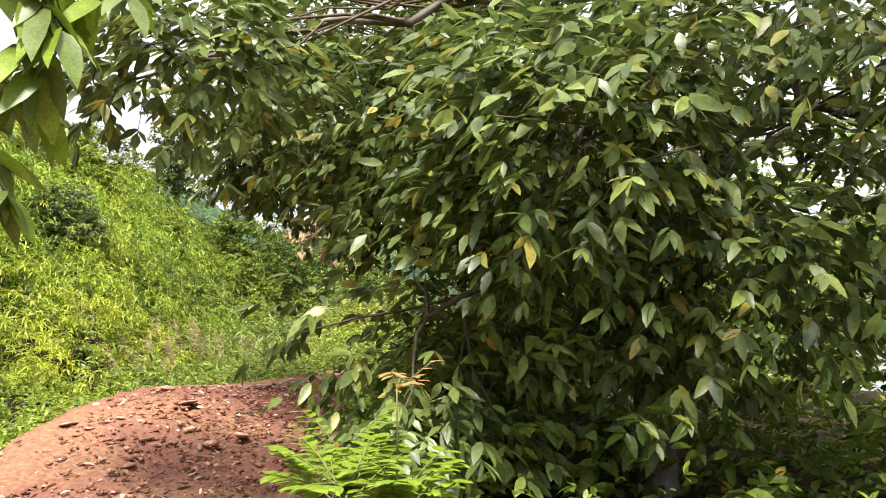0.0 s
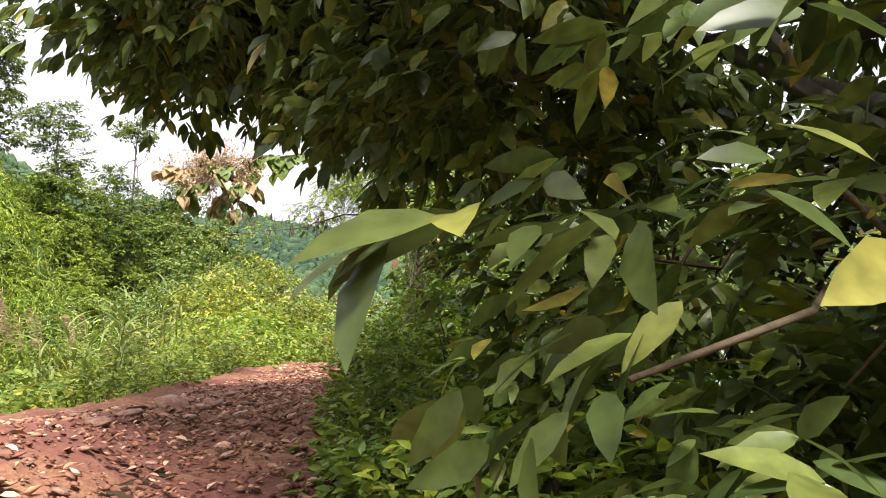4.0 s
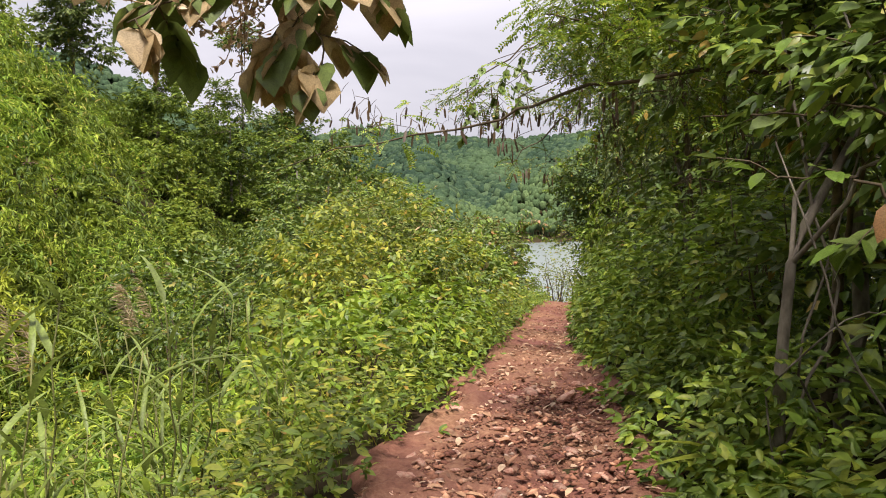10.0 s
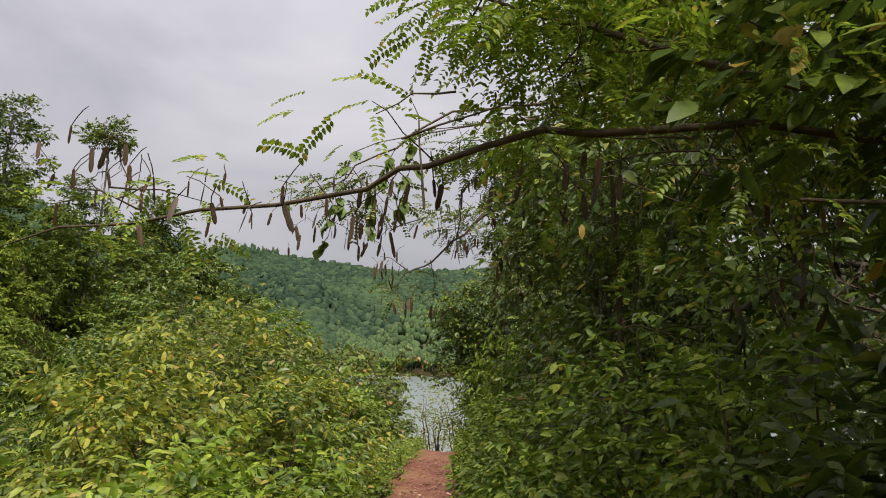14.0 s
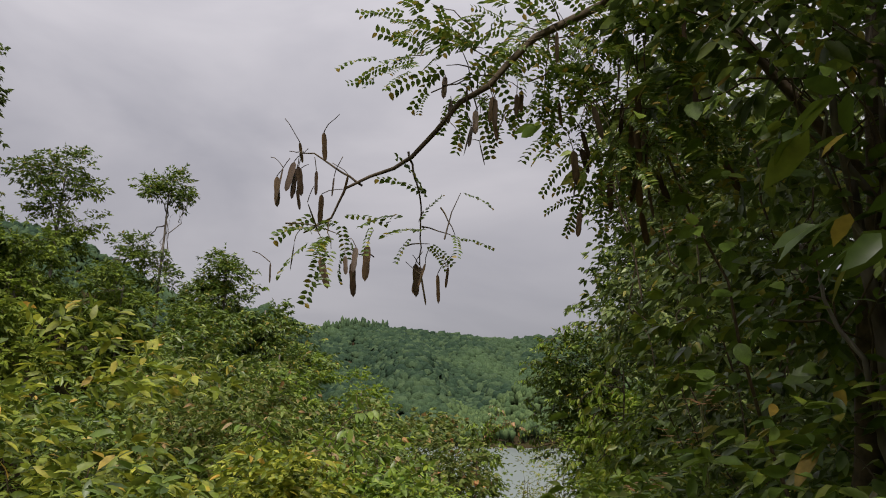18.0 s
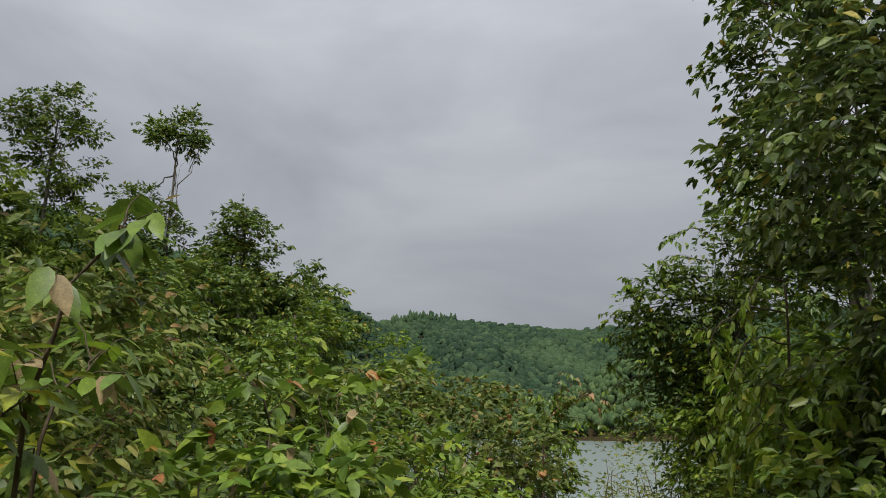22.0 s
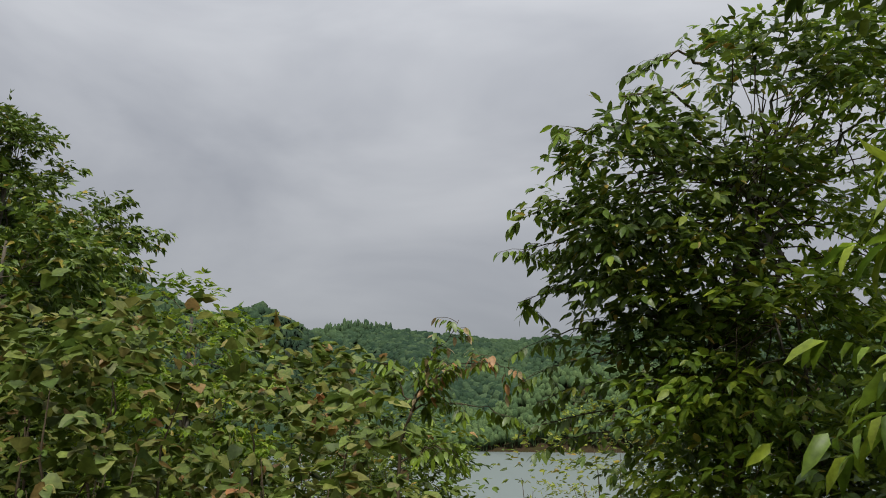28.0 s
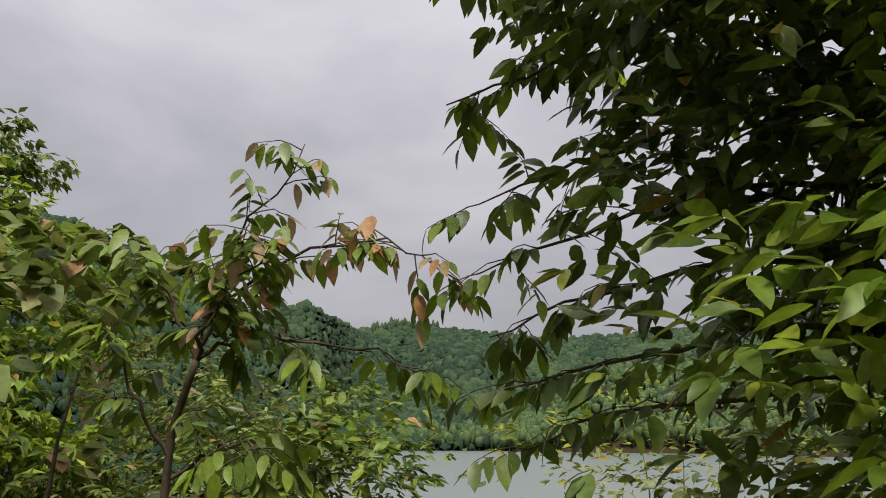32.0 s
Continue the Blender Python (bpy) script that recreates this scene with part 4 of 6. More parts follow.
pod_bough("pod_tree", "thin leaning tree with curtains of dry pods and twigs", b2,
          [([(0, 0, -0.2), (-0.05, -0.1, 1.4), (-0.2, -0.2, 3.6 - z2), (-0.8, -0.4, 4.2 - z2)], [0.045, 0.03, 0.012]),
           ([(-0.8, -0.4, 4.2 - z2), (-1.7, -0.6, 4.0 - z2), (-2.5, -0.7, 3.45 - z2), (-3.0, -0.7, 3.1 - z2)], [0.014, 0.009, 0.004])],
          [((-2.5, -0.9, 3.2 - z2), (0.5, 0.4, 0.25), 60), ((-1.6, -0.6, 3.75 - z2), (0.4, 0.4, 0.2), 70), ((-1.2, -0.55, 3.6 - z2), (0.4, 0.4, 0.25), 90), ((-0.3, -0.1, 3.3 - z2), (0.4, 0.4, 0.9), 90)],
          [((-2.5, -0.95, 2.98 - z2), (0.55, 0.35, 0.28), 60), ((-1.2, -0.5, 3.4 - z2), (0.4, 0.3, 0.2), 20), ((-0.1, -0.1, 2.9 - z2), (0.25, 0.35, 0.6), 36), ((0.1, 0.3, 2.2 - z2), (0.3, 0.4, 0.6), 30)], 0.12, mat=M_MID)

curtain = thing("hanging_creeper", (1.6, 20.1, gz(1.6, 20.1)), "creeper with heart-shaped leaves hanging from the pod bough", "creeper")
round_leaf = [leaf_mesh(LEAF_HEART_NEAR, 0.9, m) for m in (M_MID, M_CREEP, M_DARK)]
zc = curtain.location[2]
for a, b in [((-2.2, -0.8, 3.6), (-2.4, -0.9, 2.85)), ((-2.5, -0.9, 3.5), (-2.65, -1.0, 2.75)), ((-2.0, -0.7, 3.7), (-2.15, -0.85, 3.0)), ((-1.3, -0.5, 4.0), (-1.35, -0.5, 3.35)), ((-0.9, -0.3, 3.9), (-1.0, -0.4, 3.25))]:
    leafy_bough(curtain, [(-0.6, -0.2, 4.1 - zc) if a[0] < -1.5 else (0, 0, 3.6 - zc), (a[0], a[1], a[2] - zc), (b[0], b[1], b[2] - zc)], [0.006, 0.004, 0.002], 42, round_leaf, 0.075, 0.5, 0.12, 0.9)
part("stem", mesh_from("stem", *tube(bent((0, 0, -0.1), (0, 0, 3.6 - zc), 0, 9, 0.01), [0.015, 0.008], 5), M_TWIG, True), curtain)
part("stem", mesh_from("stem", *tube(bent((0, 0, 3.6 - zc), (-0.6, -0.2, 4.1 - zc), 0, 5, 0.01), [0.008, 0.006], 5), M_TWIG, True), curtain)

# creeper-draped small tree between the pod trees
tree("draped_tree", "small tree draped in green creepers with some red leaves", (1.75, 21.9, gz(1.75, 21.9)), [(0, 0, -0.3), (0.05, 0.1, 1.6), (-0.1, 0.1, 3.4)],
     [((-0.25, 0.0, 2.3 - gz(1.75, 21.9)), (0.65, 0.55, 0.6), 1.0), ((-0.15, 0.1, 3.2 - gz(1.75, 21.9)), (0.7, 0.6, 0.6), 1.0), ((0.1, 0.0, 4.1 - gz(1.75, 21.9)), (0.9, 0.7, 0.7), 1.2), ((0.2, 0.0, 1.3 - gz(1.75, 21.9)), (0.7, 0.6, 0.7), 1.0), ((1.0, 0.2, 2.8 - gz(1.75, 21.9)), (0.8, 0.6, 1.2), 1.2)],
     LEAF_OVATE, (M_MID, M_CREEP, M_MID), 800, 6, 0.3, 0.095, 0.55, 0.7, radius=0.04, low=0.2)


# ---- trees along the bank beside the path ----
def bank_tree(x, y, h, r, leaf, mat, twigs, label, leaf_len=0.12, leaf_w=0.42, lean=(0, 0), lowest=0.3, droop=0.6, n=7, name="bank_tree", rad=0.09, lumps=6, bark=None):
    crown = [((lean[0] * 0.6, lean[1] * 0.6, h * 0.8), (r * 0.7, r * 0.8, h * 0.22), 1.0)]
    for k in range(lumps):
        u = k / max(1, lumps - 1)
        a = k * 2.4 + x
        q = r * (0.55 if k % 2 else 0.35)
        crown.append(((math.cos(a) * q + lean[0] * u, math.sin(a) * q + lean[1] * u, h * (lowest + (0.9 - lowest) * u)), (r * 0.62, r * 0.7, h * 0.17), 1.0))
    return tree(name, label, (x, y, gz(x, y)), [(0, 0, -0.3), (lean[0] * 0.2, lean[1] * 0.2, h * 0.4), (lean[0], lean[1], h * 0.92)], crown, leaf, mat, twigs, n, 0.4, leaf_len, leaf_w, droop, radius=rad, bark=bark)


tree("bank_tree", "dark tree with a pale crooked trunk beside the path", (0.85, 15.05, gz(0.85, 15.05)), [(0, 0, -0.3), (0.03, 0.05, 0.5), (0.07, 0.06, 0.95), (0.12, 0.05, 1.35), (0.4, 0.12, 1.8), (0.9, 0.4, 2.6), (1.0, 0.7, 3.9)],
     [((1.3, 0.3, 2.7), (1.15, 1.2, 0.7), 1.5), ((2.2, 0.6, 1.5), (1.1, 1.2, 1.1), 1.3), ((0.9, 1.0, 3.4), (1.3, 1.1, 0.8), 1.4), ((2.6, 0.5, 3.7), (1.5, 1.3, 1.0), 1.4), ((0.75, -0.9, 2.2), (0.6, 0.7, 0.5), 0.7), ((0.7, 0.4, 2.6), (0.8, 0.7, 0.5), 0.7)],
     LEAF_OVATE, (M_MID, M_DARK), 3300, 7, 0.33, 0.112, 0.46, 0.5, radius=0.03, bark=M_PALE)
# The last three stand under the big tree; lighter leaves replace missing light.
for x, y, r, top in [(0.85, 12.3, 0.4, 1.05), (1.15, 13.2, 0.45, 1.2), (1.5, 12.2, 0.6, 1.6), (1.5, 17.3, 0.5, 2.2), (1.85, 18.6, 0.55, 2.0), (1.75, 8.2, 0.5, 1.1), (1.45, 9.6, 0.4, 0.95), (1.95, 7.0, 0.5, 0.9)]:
    shrub("bank_shrub", "bright green leafy shrub at the edge of the path", "shrub", LEAF, M_FRESH, (x, y, gz(x, y)), r, top - gz(x, y), 5, 190, 7, 0.24, 0.09, 0.46, 0.4)
# Added shrubs: their dark leaves put the canopy's shade into the colour.
for x, y, r, top in [(2.3, 14.2, 0.9, 2.0), (2.2, 16.6, 0.8, 2.0), (2.6, 13.0, 0.9, 1.8)]:
    shrub("shade_fill_shrub", "added shrub with leaves coloured dark for the shade under the trees", "shrub", LEAF_OVATE, M_DARK, (x, y, gz(x, y)), r, top - gz(x, y), 6, 210, 6, 0.32, 0.14, 0.42, 0.4)
bank_tree(2.6, 19.2, 5.4, 1.6, LEAF, M_MID, 1900, "shady green tree tangled with vines", 0.12, lowest=0.3)
bank_tree(2.8, 22.8, 7.0, 1.55, LEAF_SMALL, M_DARK, 2700, "tall dark vine-covered tree", 0.135, lowest=0.15)
bank_tree(3.3, 26.8, 6.0, 1.6, LEAF_SMALL, M_DARK, 2200, "dark green tree above the path", 0.155, lowest=0.12)
bank_tree(3.8, 31.8, 8.2, 1.7, LEAF_SMALL, M_DARK, 3800, "tall dark tree with layered boughs", 0.15, 0.46, lowest=0.12, lumps=9)
bank_tree(3.0, 33.4, 2.5, 1.0, LEAF_LONG, M_FRESH, 420, "young tree with long drooping bright leaves", 0.21, 0.36, lowest=0.25, droop=0.9, lumps=4, rad=0.05)
bank_tree(3.4, 36.6, 3.2, 1.2, LEAF_LONG, M_FRESH, 420, "young tree with long drooping bright leaves", 0.2, 0.36, lowest=0.25, droop=0.9, lumps=4, rad=0.05)
g = gz(2.7, 42.6)
lakeside = tree("lakeside_tree", "broad dark tree with long glossy leaves by the lake", (2.7, 42.6, g), [(0, 0, -0.3), (0, 0, 2.0), (0.1, 0, 4.5), (0.6, 0.1, 6.2)],
     [((-1.3, -0.6, 3.1 - g), (0.7, 0.7, 0.5), 1.0), ((-1.0, -1.0, 3.6 - g), (0.6, 0.6, 0.5), 0.8), ((-0.9, -0.4, 2.5 - g), (0.7, 0.8, 0.7), 1.1), ((-0.9, -0.4, 1.2 - g), (0.7, 0.8, 0.7), 1.0), ((-0.5, -0.6, 1.8 - g), (1.0, 1.0, 0.9), 1.2), ((-0.4, -0.4, 3.3 - g), (1.0, 1.0, 0.9), 1.2),
      ((0.5, -0.5, 4.5 - g), (1.0, 1.1, 0.8), 1.4), ((0.6, -0.8, 3.0 - g), (1.3, 1.2, 1.0), 0.5), ((-0.3, -0.7, 0.3 - g), (1.2, 1.0, 0.9), 1.4), ((0.3, -1.2, 1.5 - g), (1.1, 0.9, 1.0), 1.8), ((1.2, 0, 5.6 - g), (0.9, 0.9, 0.8), 0.8), ((1.9, -0.5, 4.4 - g), (1.3, 1.2, 1.2), 0.9), ((0.6, -1.2, 0.2 - g), (1.2, 0.8, 0.9), 1.4), ((0.0, 0.2, 2.2 - g), (1.3, 0.6, 1.6), 1.6), ((2.0, 0.2, 1.6 - g), (1.2, 0.9, 1.6), 2.4), ((1.3, 0.4, 3.4 - g), (1.2, 0.8, 1.2), 1.6)],
     LEAF_OVATE, (M_MID, M_FRESH, M_DARK, M_MID), 3100, 7, 0.38, 0.155, 0.44, 0.6, radius=0.08, low=0.25)
big = [leaf_mesh(LEAF_NEAR, 0.42, M_DARK), leaf_mesh(LEAF_NEAR, 0.46, M_MID), leaf_mesh(LEAF_NEAR, 0.42, M_MID), leaf_mesh(LEAF_NEAR, 0.44, M_FRESH)]
for tip, n in [((0.3, 42.6, 2.3), 42), ((0.45, 42.75, 1.8), 42), ((0.45, 42.7, 1.42), 42), ((0.5, 42.7, 1.1), 35), ((0.46, 42.8, 0.78), 35), ((0.58, 42.75, 0.55), 28), ((0.3, 42.3, 2.85), 42), ((0.35, 42.2, 3.25), 42), ((0.8, 41.1, 3.9), 35), ((1.45, 41.0, 4.25), 35), ((1.9, 42.0, 5.0), 28)]:
    e = np.array(tip) - [2.7, 42.6, g]
    leafy_bough(lakeside, [(0, 0, e[2] + 0.35), (e[0] * 0.45, e[1] * 0.5 - 0.2, e[2] + 0.3), (e[0] * 0.8, e[1] * 0.8, e[2] + 0.16), e], [0.02, 0.011, 0.004], int(n * 1.9), big, 0.155, 0.25, 0.34, 0.75)
g = gz(4.3, 37.6)
tree("bank_tree", "tall dark tree with boughs reaching over the path", (4.3, 37.6, g), [(0, 0, -0.3), (0.1, 0, 2.5), (-0.1, 0, 5.5), (-0.2, -0.2, 9.5)],
     [((-1.5, -0.6, 5.4 - g), (0.9, 0.8, 0.5), 1.0), ((-1.1, -0.2, 4.3 - g), (0.9, 0.8, 0.6), 1.1), ((-1.6, -1.0, 7.9 - g), (0.8, 0.8, 0.6), 0.8), ((-0.9, -0.5, 6.7 - g), (1.0, 0.9, 0.6), 1.1), ((0.2, 0, 6.0 - g), (1.3, 1.0, 0.9), 1.3), ((0.3, 0, 4.2 - g), (1.2, 1.0, 0.9), 1.2), ((-0.2, 0.2, 8.7 - g), (1.2, 0.9, 0.8), 1.0), ((-0.9, 0, 3.2 - g), (0.8, 0.8, 0.6), 0.9)],
     LEAF_SMALL, (M_MID, M_DARK), 1500, 7, 0.36, 0.165, 0.44, 0.6, radius=0.09, low=0.2)
bank_tree(5.0, 40.4, 9.6, 1.8, LEAF_LONG, M_FRESH, 700, "tall leafy tree on the bank", 0.15, 0.4, lowest=0.15, lumps=9)
bank_tree(5.4, 17.0, 5.5, 2.2, LEAF_FAR, M_MID, 800, "green tree further back on the bank", 0.13, lowest=0.1)
bank_tree(6.0, 24.5, 6.5, 2.3, LEAF_FAR, M_MID, 800, "green tree further back on the bank", 0.13, lowest=0.1)
bank_tree(6.5, 33.0, 7.5, 2.3, LEAF_FAR, M_MID, 800, "green tree further back on the bank", 0.13, lowest=0.1)
bank_tree(7.5, 12.0, 4.2, 2.3, LEAF_FAR, M_FRESH, 650, "bright green tree further back on the bank", 0.13, lowest=0.1)
bank_tree(8.5, 6.0, 3.6, 2.3, LEAF_FAR, M_FRESH, 650, "bright green tree further back on the bank", 0.13, lowest=0.05)

# ---- shrubs on the side of the gully ----
# x, y, radius, height of the top above the datum, kind
LEFT = [(-2.2, 17.6, 0.75, 0.9, 0), (-1.9, 19.3, 0.7, 1.1, 0), (-3.0, 20.8, 1.0, 1.45, 1), (-1.8, 21.6, 0.75, 0.95, 0), (-3.2, 23.7, 1.6, 2.1, 1), (-1.95, 22.8, 0.7, 1.2, 0), (-1.75, 25.4, 0.8, 1.35, 1), (-1.8, 24.2, 0.8, 1.05, 0), (-2.2, 26.6, 0.95, 1.35, 1),
        (-3.7, 28.6, 1.4, 2.15, 1), (-5.6, 27.6, 1.5, 2.0, 0), (-4.9, 31.0, 1.4, 2.3, 1), (-2.0, 28.9, 0.8, 1.4, 2), (-2.7, 31.2, 1.1, 1.5, 0), (-1.8, 32.6, 0.7, 0.8, 2), (-2.7, 34.0, 0.9, 0.95, 0),
        (-1.7, 35.2, 0.6, 0.7, 3), (-3.2, 36.6, 1.0, 1.1, 0), (-6.8, 31.5, 1.5, 2.2, 0), (-4.6, 34.4, 1.3, 1.6, 0), (-1.9, 46.2, 1.2, 0.95, 0), (-1.1, 45.2, 0.75, 0.62, 2), (-1.6, 44.4, 0.7, 0.75, 0), (-3.6, 47.2, 1.5, 1.4, 1), (-7.2, 24.5, 1.4, 1.2, 0), (-5.2, 23.0, 1.2, 1.2, 0)]
for x, y, r, top, kind in LEFT:
    mat = (M_FRESH if y < 22 else M_MID, M_YELLOW if y < 27 else M_RUST, M_WEED, M_FRESH)[kind]
    h = top - gz(x, y)
    shrub("shrub", ("green leafy shrub at the edge of the path", "yellow-green leafy bush beside the path", "green shrub with orange young leaves by the path", "bright green shrub with large rounded leaves")[kind], "shrub",
          LEAF_OVATE if kind > 1 else (LEAF if y < 24 else LEAF_SMALL), mat, (x, y, gz(x, y)), r, h, 7, int((190 if kind == 1 else 130) * r * h) + 90, 7, 0.28, 0.14 if kind > 1 else (0.115 if kind == 1 else 0.12), 0.5 if kind > 1 else 0.42, 0.75 if kind == 1 else 0.55, "shrubs along the path", tint=M_ORANGE if kind == 2 else None)
for x, y, r, top, label in [(-1.75, 40.5, 0.95, 0.95, "rusty green bush with large heart-shaped leaves"), (-3.3, 39.6, 1.3, 1.9, "rusty green bush with broad leaves by the gully"), (-2.7, 42.6, 1.4, 1.95, "dense rusty green bush behind the path"), (-4.9, 41.5, 1.6, 2.2, "dense rusty green bush behind the path")]:
    shrub("bush", label, "bush", LEAF_HEART, M_RUST, (x, y, gz(x, y)), r, top - gz(x, y), 8, int(190 * r * r) + 110, 5, 0.3, 0.15, 0.8, 0.8, tint=M_ORANGE if y == 40.5 else None)


def sapling():
    at = (-1.2, 42.7, gz(-1.2, 42.7))
    root = thing("sapling", at, "young tree with drooping green leaves, some withered tan", "tree")
    o = np.array(at)
    kinds = [leaf_mesh(LEAF_NEAR, 0.40, m) for m in (M_FRESH, M_MID, M_WEED, M_MID)]
    dry = leaf_mesh(LEAF_NEAR, 0.42, M_TAN)
    rosy = leaf_mesh(LEAF_NEAR, 0.42, M_ORANGE)
    part("trunk", mesh_from("trunk", *tube(along([(0, 0, -0.2), (0.04, -0.02, 0.6 - o[2]), np.array((-1.0, 42.61, 1.0)) - o], 10), [0.028, 0.022, 0.018], 7), M_TWIG, True), root)
    fork = (-1.0, 42.61, 1.0)
    for line, n, mix in [([fork, (-0.9, 42.55, 1.3), (-0.74, 42.52, 1.62), (-0.41, 42.46, 2.08)], 56, kinds + [dry]),
                         ([fork, (-0.9, 42.58, 1.22), (-0.49, 42.58, 1.55), (0.03, 42.66, 1.62), (0.25, 42.74, 1.45)], 63, kinds + [dry, rosy]),
                         ([fork, (-1.13, 42.51, 1.34), (-1.29, 42.42, 1.6)], 35, kinds),
                         ([fork, (-0.79, 42.63, 1.13), (-0.14, 42.77, 1.05), (0.11, 42.83, 0.94)], 42, kinds),
                         ([fork, (-0.8, 42.4, 1.3), (-0.45, 42.3, 1.5)], 35, kinds + [dry]),
                         ([(-1.15, 42.68, 0.5), (-1.4, 42.6, 0.9), (-1.5, 42.6, 1.2)], 28, kinds),
                         ([(-1.15, 42.68, 0.4), (-0.8, 42.6, 0.6), (-0.5, 42.6, 0.55)], 35, kinds)]:
        leafy_bough(root, [np.array(p) - o for p in line], [0.013, 0.008, 0.003], int(n * 2.3), mix, 0.145, 0.15, 0.3, 0.85)
    return root


sapling()


def broad_sapling(x, y, top, tips, label):
    at = (x, y, gz(x, y))
    root = thing("sapling", at, label, "tree")
    h = top - at[2]
    kinds = [leaf_mesh(LEAF_NEAR, 0.45, m) for m in (M_MID, M_FRESH, M_MID, M_WEED, M_CREEP)] + [leaf_mesh(LEAF_NEAR, 0.45, M_TAN)]
    part("trunk", mesh_from("trunk", *tube(bent((0, 0, -0.2), (0.05, 0, h * 0.55), 0, 8, 0.01), [0.022, 0.016, 0.012], 6), M_TWIG, True), root)
    for k in range(tips):
        a = k * 2.4 + x
        e = np.array([math.cos(a) * 0.55, math.sin(a) * 0.5, h * (0.55 + 0.45 * (k + 1) / tips)])
        leafy_bough(root, [(0.05, 0, h * (0.25 + 0.25 * k / tips)), e * [0.6, 0.6, 0.92], e], [0.012, 0.007, 0.003], 42, kinds, 0.15, 0.25, 0.3, 0.85)
    return root


broad_sapling(-1.95, 26.9, 1.85, 7, "young tree with broad drooping leaves beside the path")
broad_sapling(-1.8, 29.6, 1.5, 6, "small young tree with broad drooping leaves, a few tan")
broad_sapling(-1.85, 33.8, 1.25, 6, "small young tree with broad drooping leaves, a few tan")


def drooping_sapling(x, y, tips, label):
    at = (x, y, gz(x, y))
    root = thing("sapling", at, label, "tree")
    o = np.array(at)
    kinds = [leaf_mesh(LEAF_NEAR, 0.34, m) for m in (M_FRESH, M_WEED, M_FRESH, M_YELLOW)]
    part("trunk", mesh_from("trunk", *tube(bent((0, 0, -0.2), (0.1, 0, 2.6 - o[2]), 0, 9, 0.012), [0.028, 0.02, 0.012], 7), M_TWIG, True), root)
    for t in tips:
        e = np.array(t) - o
        leafy_bough(root, [(0.08, 0, e[2] + 0.35), e * [0.5, 0.5, 1] + [0, 0, 0.42], e + [0, 0, 0.12], e - [0.02, 0.02, 0.3]], [0.012, 0.008, 0.003], 49, kinds, 0.135, 0.3, 0.2, 1.0)


drooping_sapling(2.1, 33.6, [(1.35, 33.4, 1.95), (1.5, 33.2, 1.6), (1.35, 33.6, 1.15), (1.7, 33.2, 2.3), (1.75, 33.1, 1.3), (1.5, 33.4, 0.7), (1.9, 33.0, 1.0)], "young tree with long drooping bright leaves beside the path")


# ---- weeds at the foot of the bank trees ----
def weed_bank(y0, y1, n, off, spread, top, leaf_len, name, label, mat):
    m = n // 9
    y = RNG.uniform(y0, y1, m)
    x = path_right(y) + off + 0.1 + np.abs(RNG.normal(0, spread, m))
    z = ground_z(x, y) + RNG.uniform(0.05, 1.0, m) ** 1.3 * top * smooth(0.28 + (x - path_right(y) - off) / 1.3) * (0.75 + 0.35 * np.sin(y * 1.7 + x) + 0.25 * np.sin(y * 4.3 - 2 * x))
    P, D = domes(np.stack([x, y, z], -1), RNG.uniform(0.12, 0.3, m), 9, 0.9, (-0.7, -0.5, 0))
    me = mesh_from(name, *sprays(P, D, LEAF_SMALL, 6, 0.2, leaf_len, 0.5, 0.45), mat)
    return tagged(new(name, me), label, "weeds", kind="stuff")


weed_bank(8.0, 16, 1500, 0.12, 0.45, 0.7, 0.085, "bank_weeds", "green weeds crowding the path edge", M_WEED)
weed_bank(16.4, 30, 3400, 0.1, 0.65, 2.1, 0.095, "bank_weeds", "thick green weeds and creepers under the trees", M_WEED)
weed_bank(29, 43, 1900, 0.25, 0.7, 1.7, 0.10, "bank_weeds", "green undergrowth beside the path near the lake", M_WEED)


def left_weeds():
    n = 3000
    y = RNG.uniform(3, 42, n)
    x = path_left(y) - 0.02 - np.abs(RNG.normal(0, 0.45, n))
    z = ground_z(x, y) + RNG.uniform(0.02, 0.5, n) * (0.5 + 0.5 * np.sin(y * 2.9 + x * 2) ** 2)
    D = RNG.normal(0, 0.6, (n, 3)) * [1, 1, 0.3] + [0.2, -0.2, 0.7]
    return sprays(np.stack([x, y, z], -1), D, LEAF, 5, 0.22, 0.075, 0.42, 0.35)


tagged(new("edge_weeds", mesh_from("edge_weeds", *left_weeds(), M_WEED)), "low green weeds along the broken edge of the path", "weeds", kind="stuff")


def tall_weeds():
    """Upright leafy stalks along the broken edge."""
    n = 620
    y = RNG.uniform(11, 31, n)
    x = path_left(y) - 0.15 - np.abs(RNG.normal(0, 0.55, n))
    P = np.stack([x, y, ground_z(x, y)], -1)
    D = unit(RNG.normal(0, 0.16, (n, 3)) + [0, 0, 1.0])
    h = RNG.uniform(0.45, 1.05, n) * (0.7 + 0.3 * np.sin(y * 2.1))
    out = [lay(GRASS, P - [0, 0, 0.05], D, h * 1.05, 0.012, (1, 0, 0), 0.3)]
    for k in range(11):
        t = 0.25 + 0.75 * k / 10
        a = k * 2.4 + np.arange(n)
        L = RNG.uniform(0.06, 0.105, n)
        out.append(lay(LEAF, P + D * (h * t)[:, None], np.stack([np.cos(a), np.sin(a), 0 * a + 0.15], -1), L, L * 0.5, roll=0.25))
    return join(*out)


tagged(new("edge_weeds", mesh_from("edge_weeds", *tall_weeds(), M_YELLOW)), "upright leafy weeds standing along the path edge", "weeds", kind="stuff")


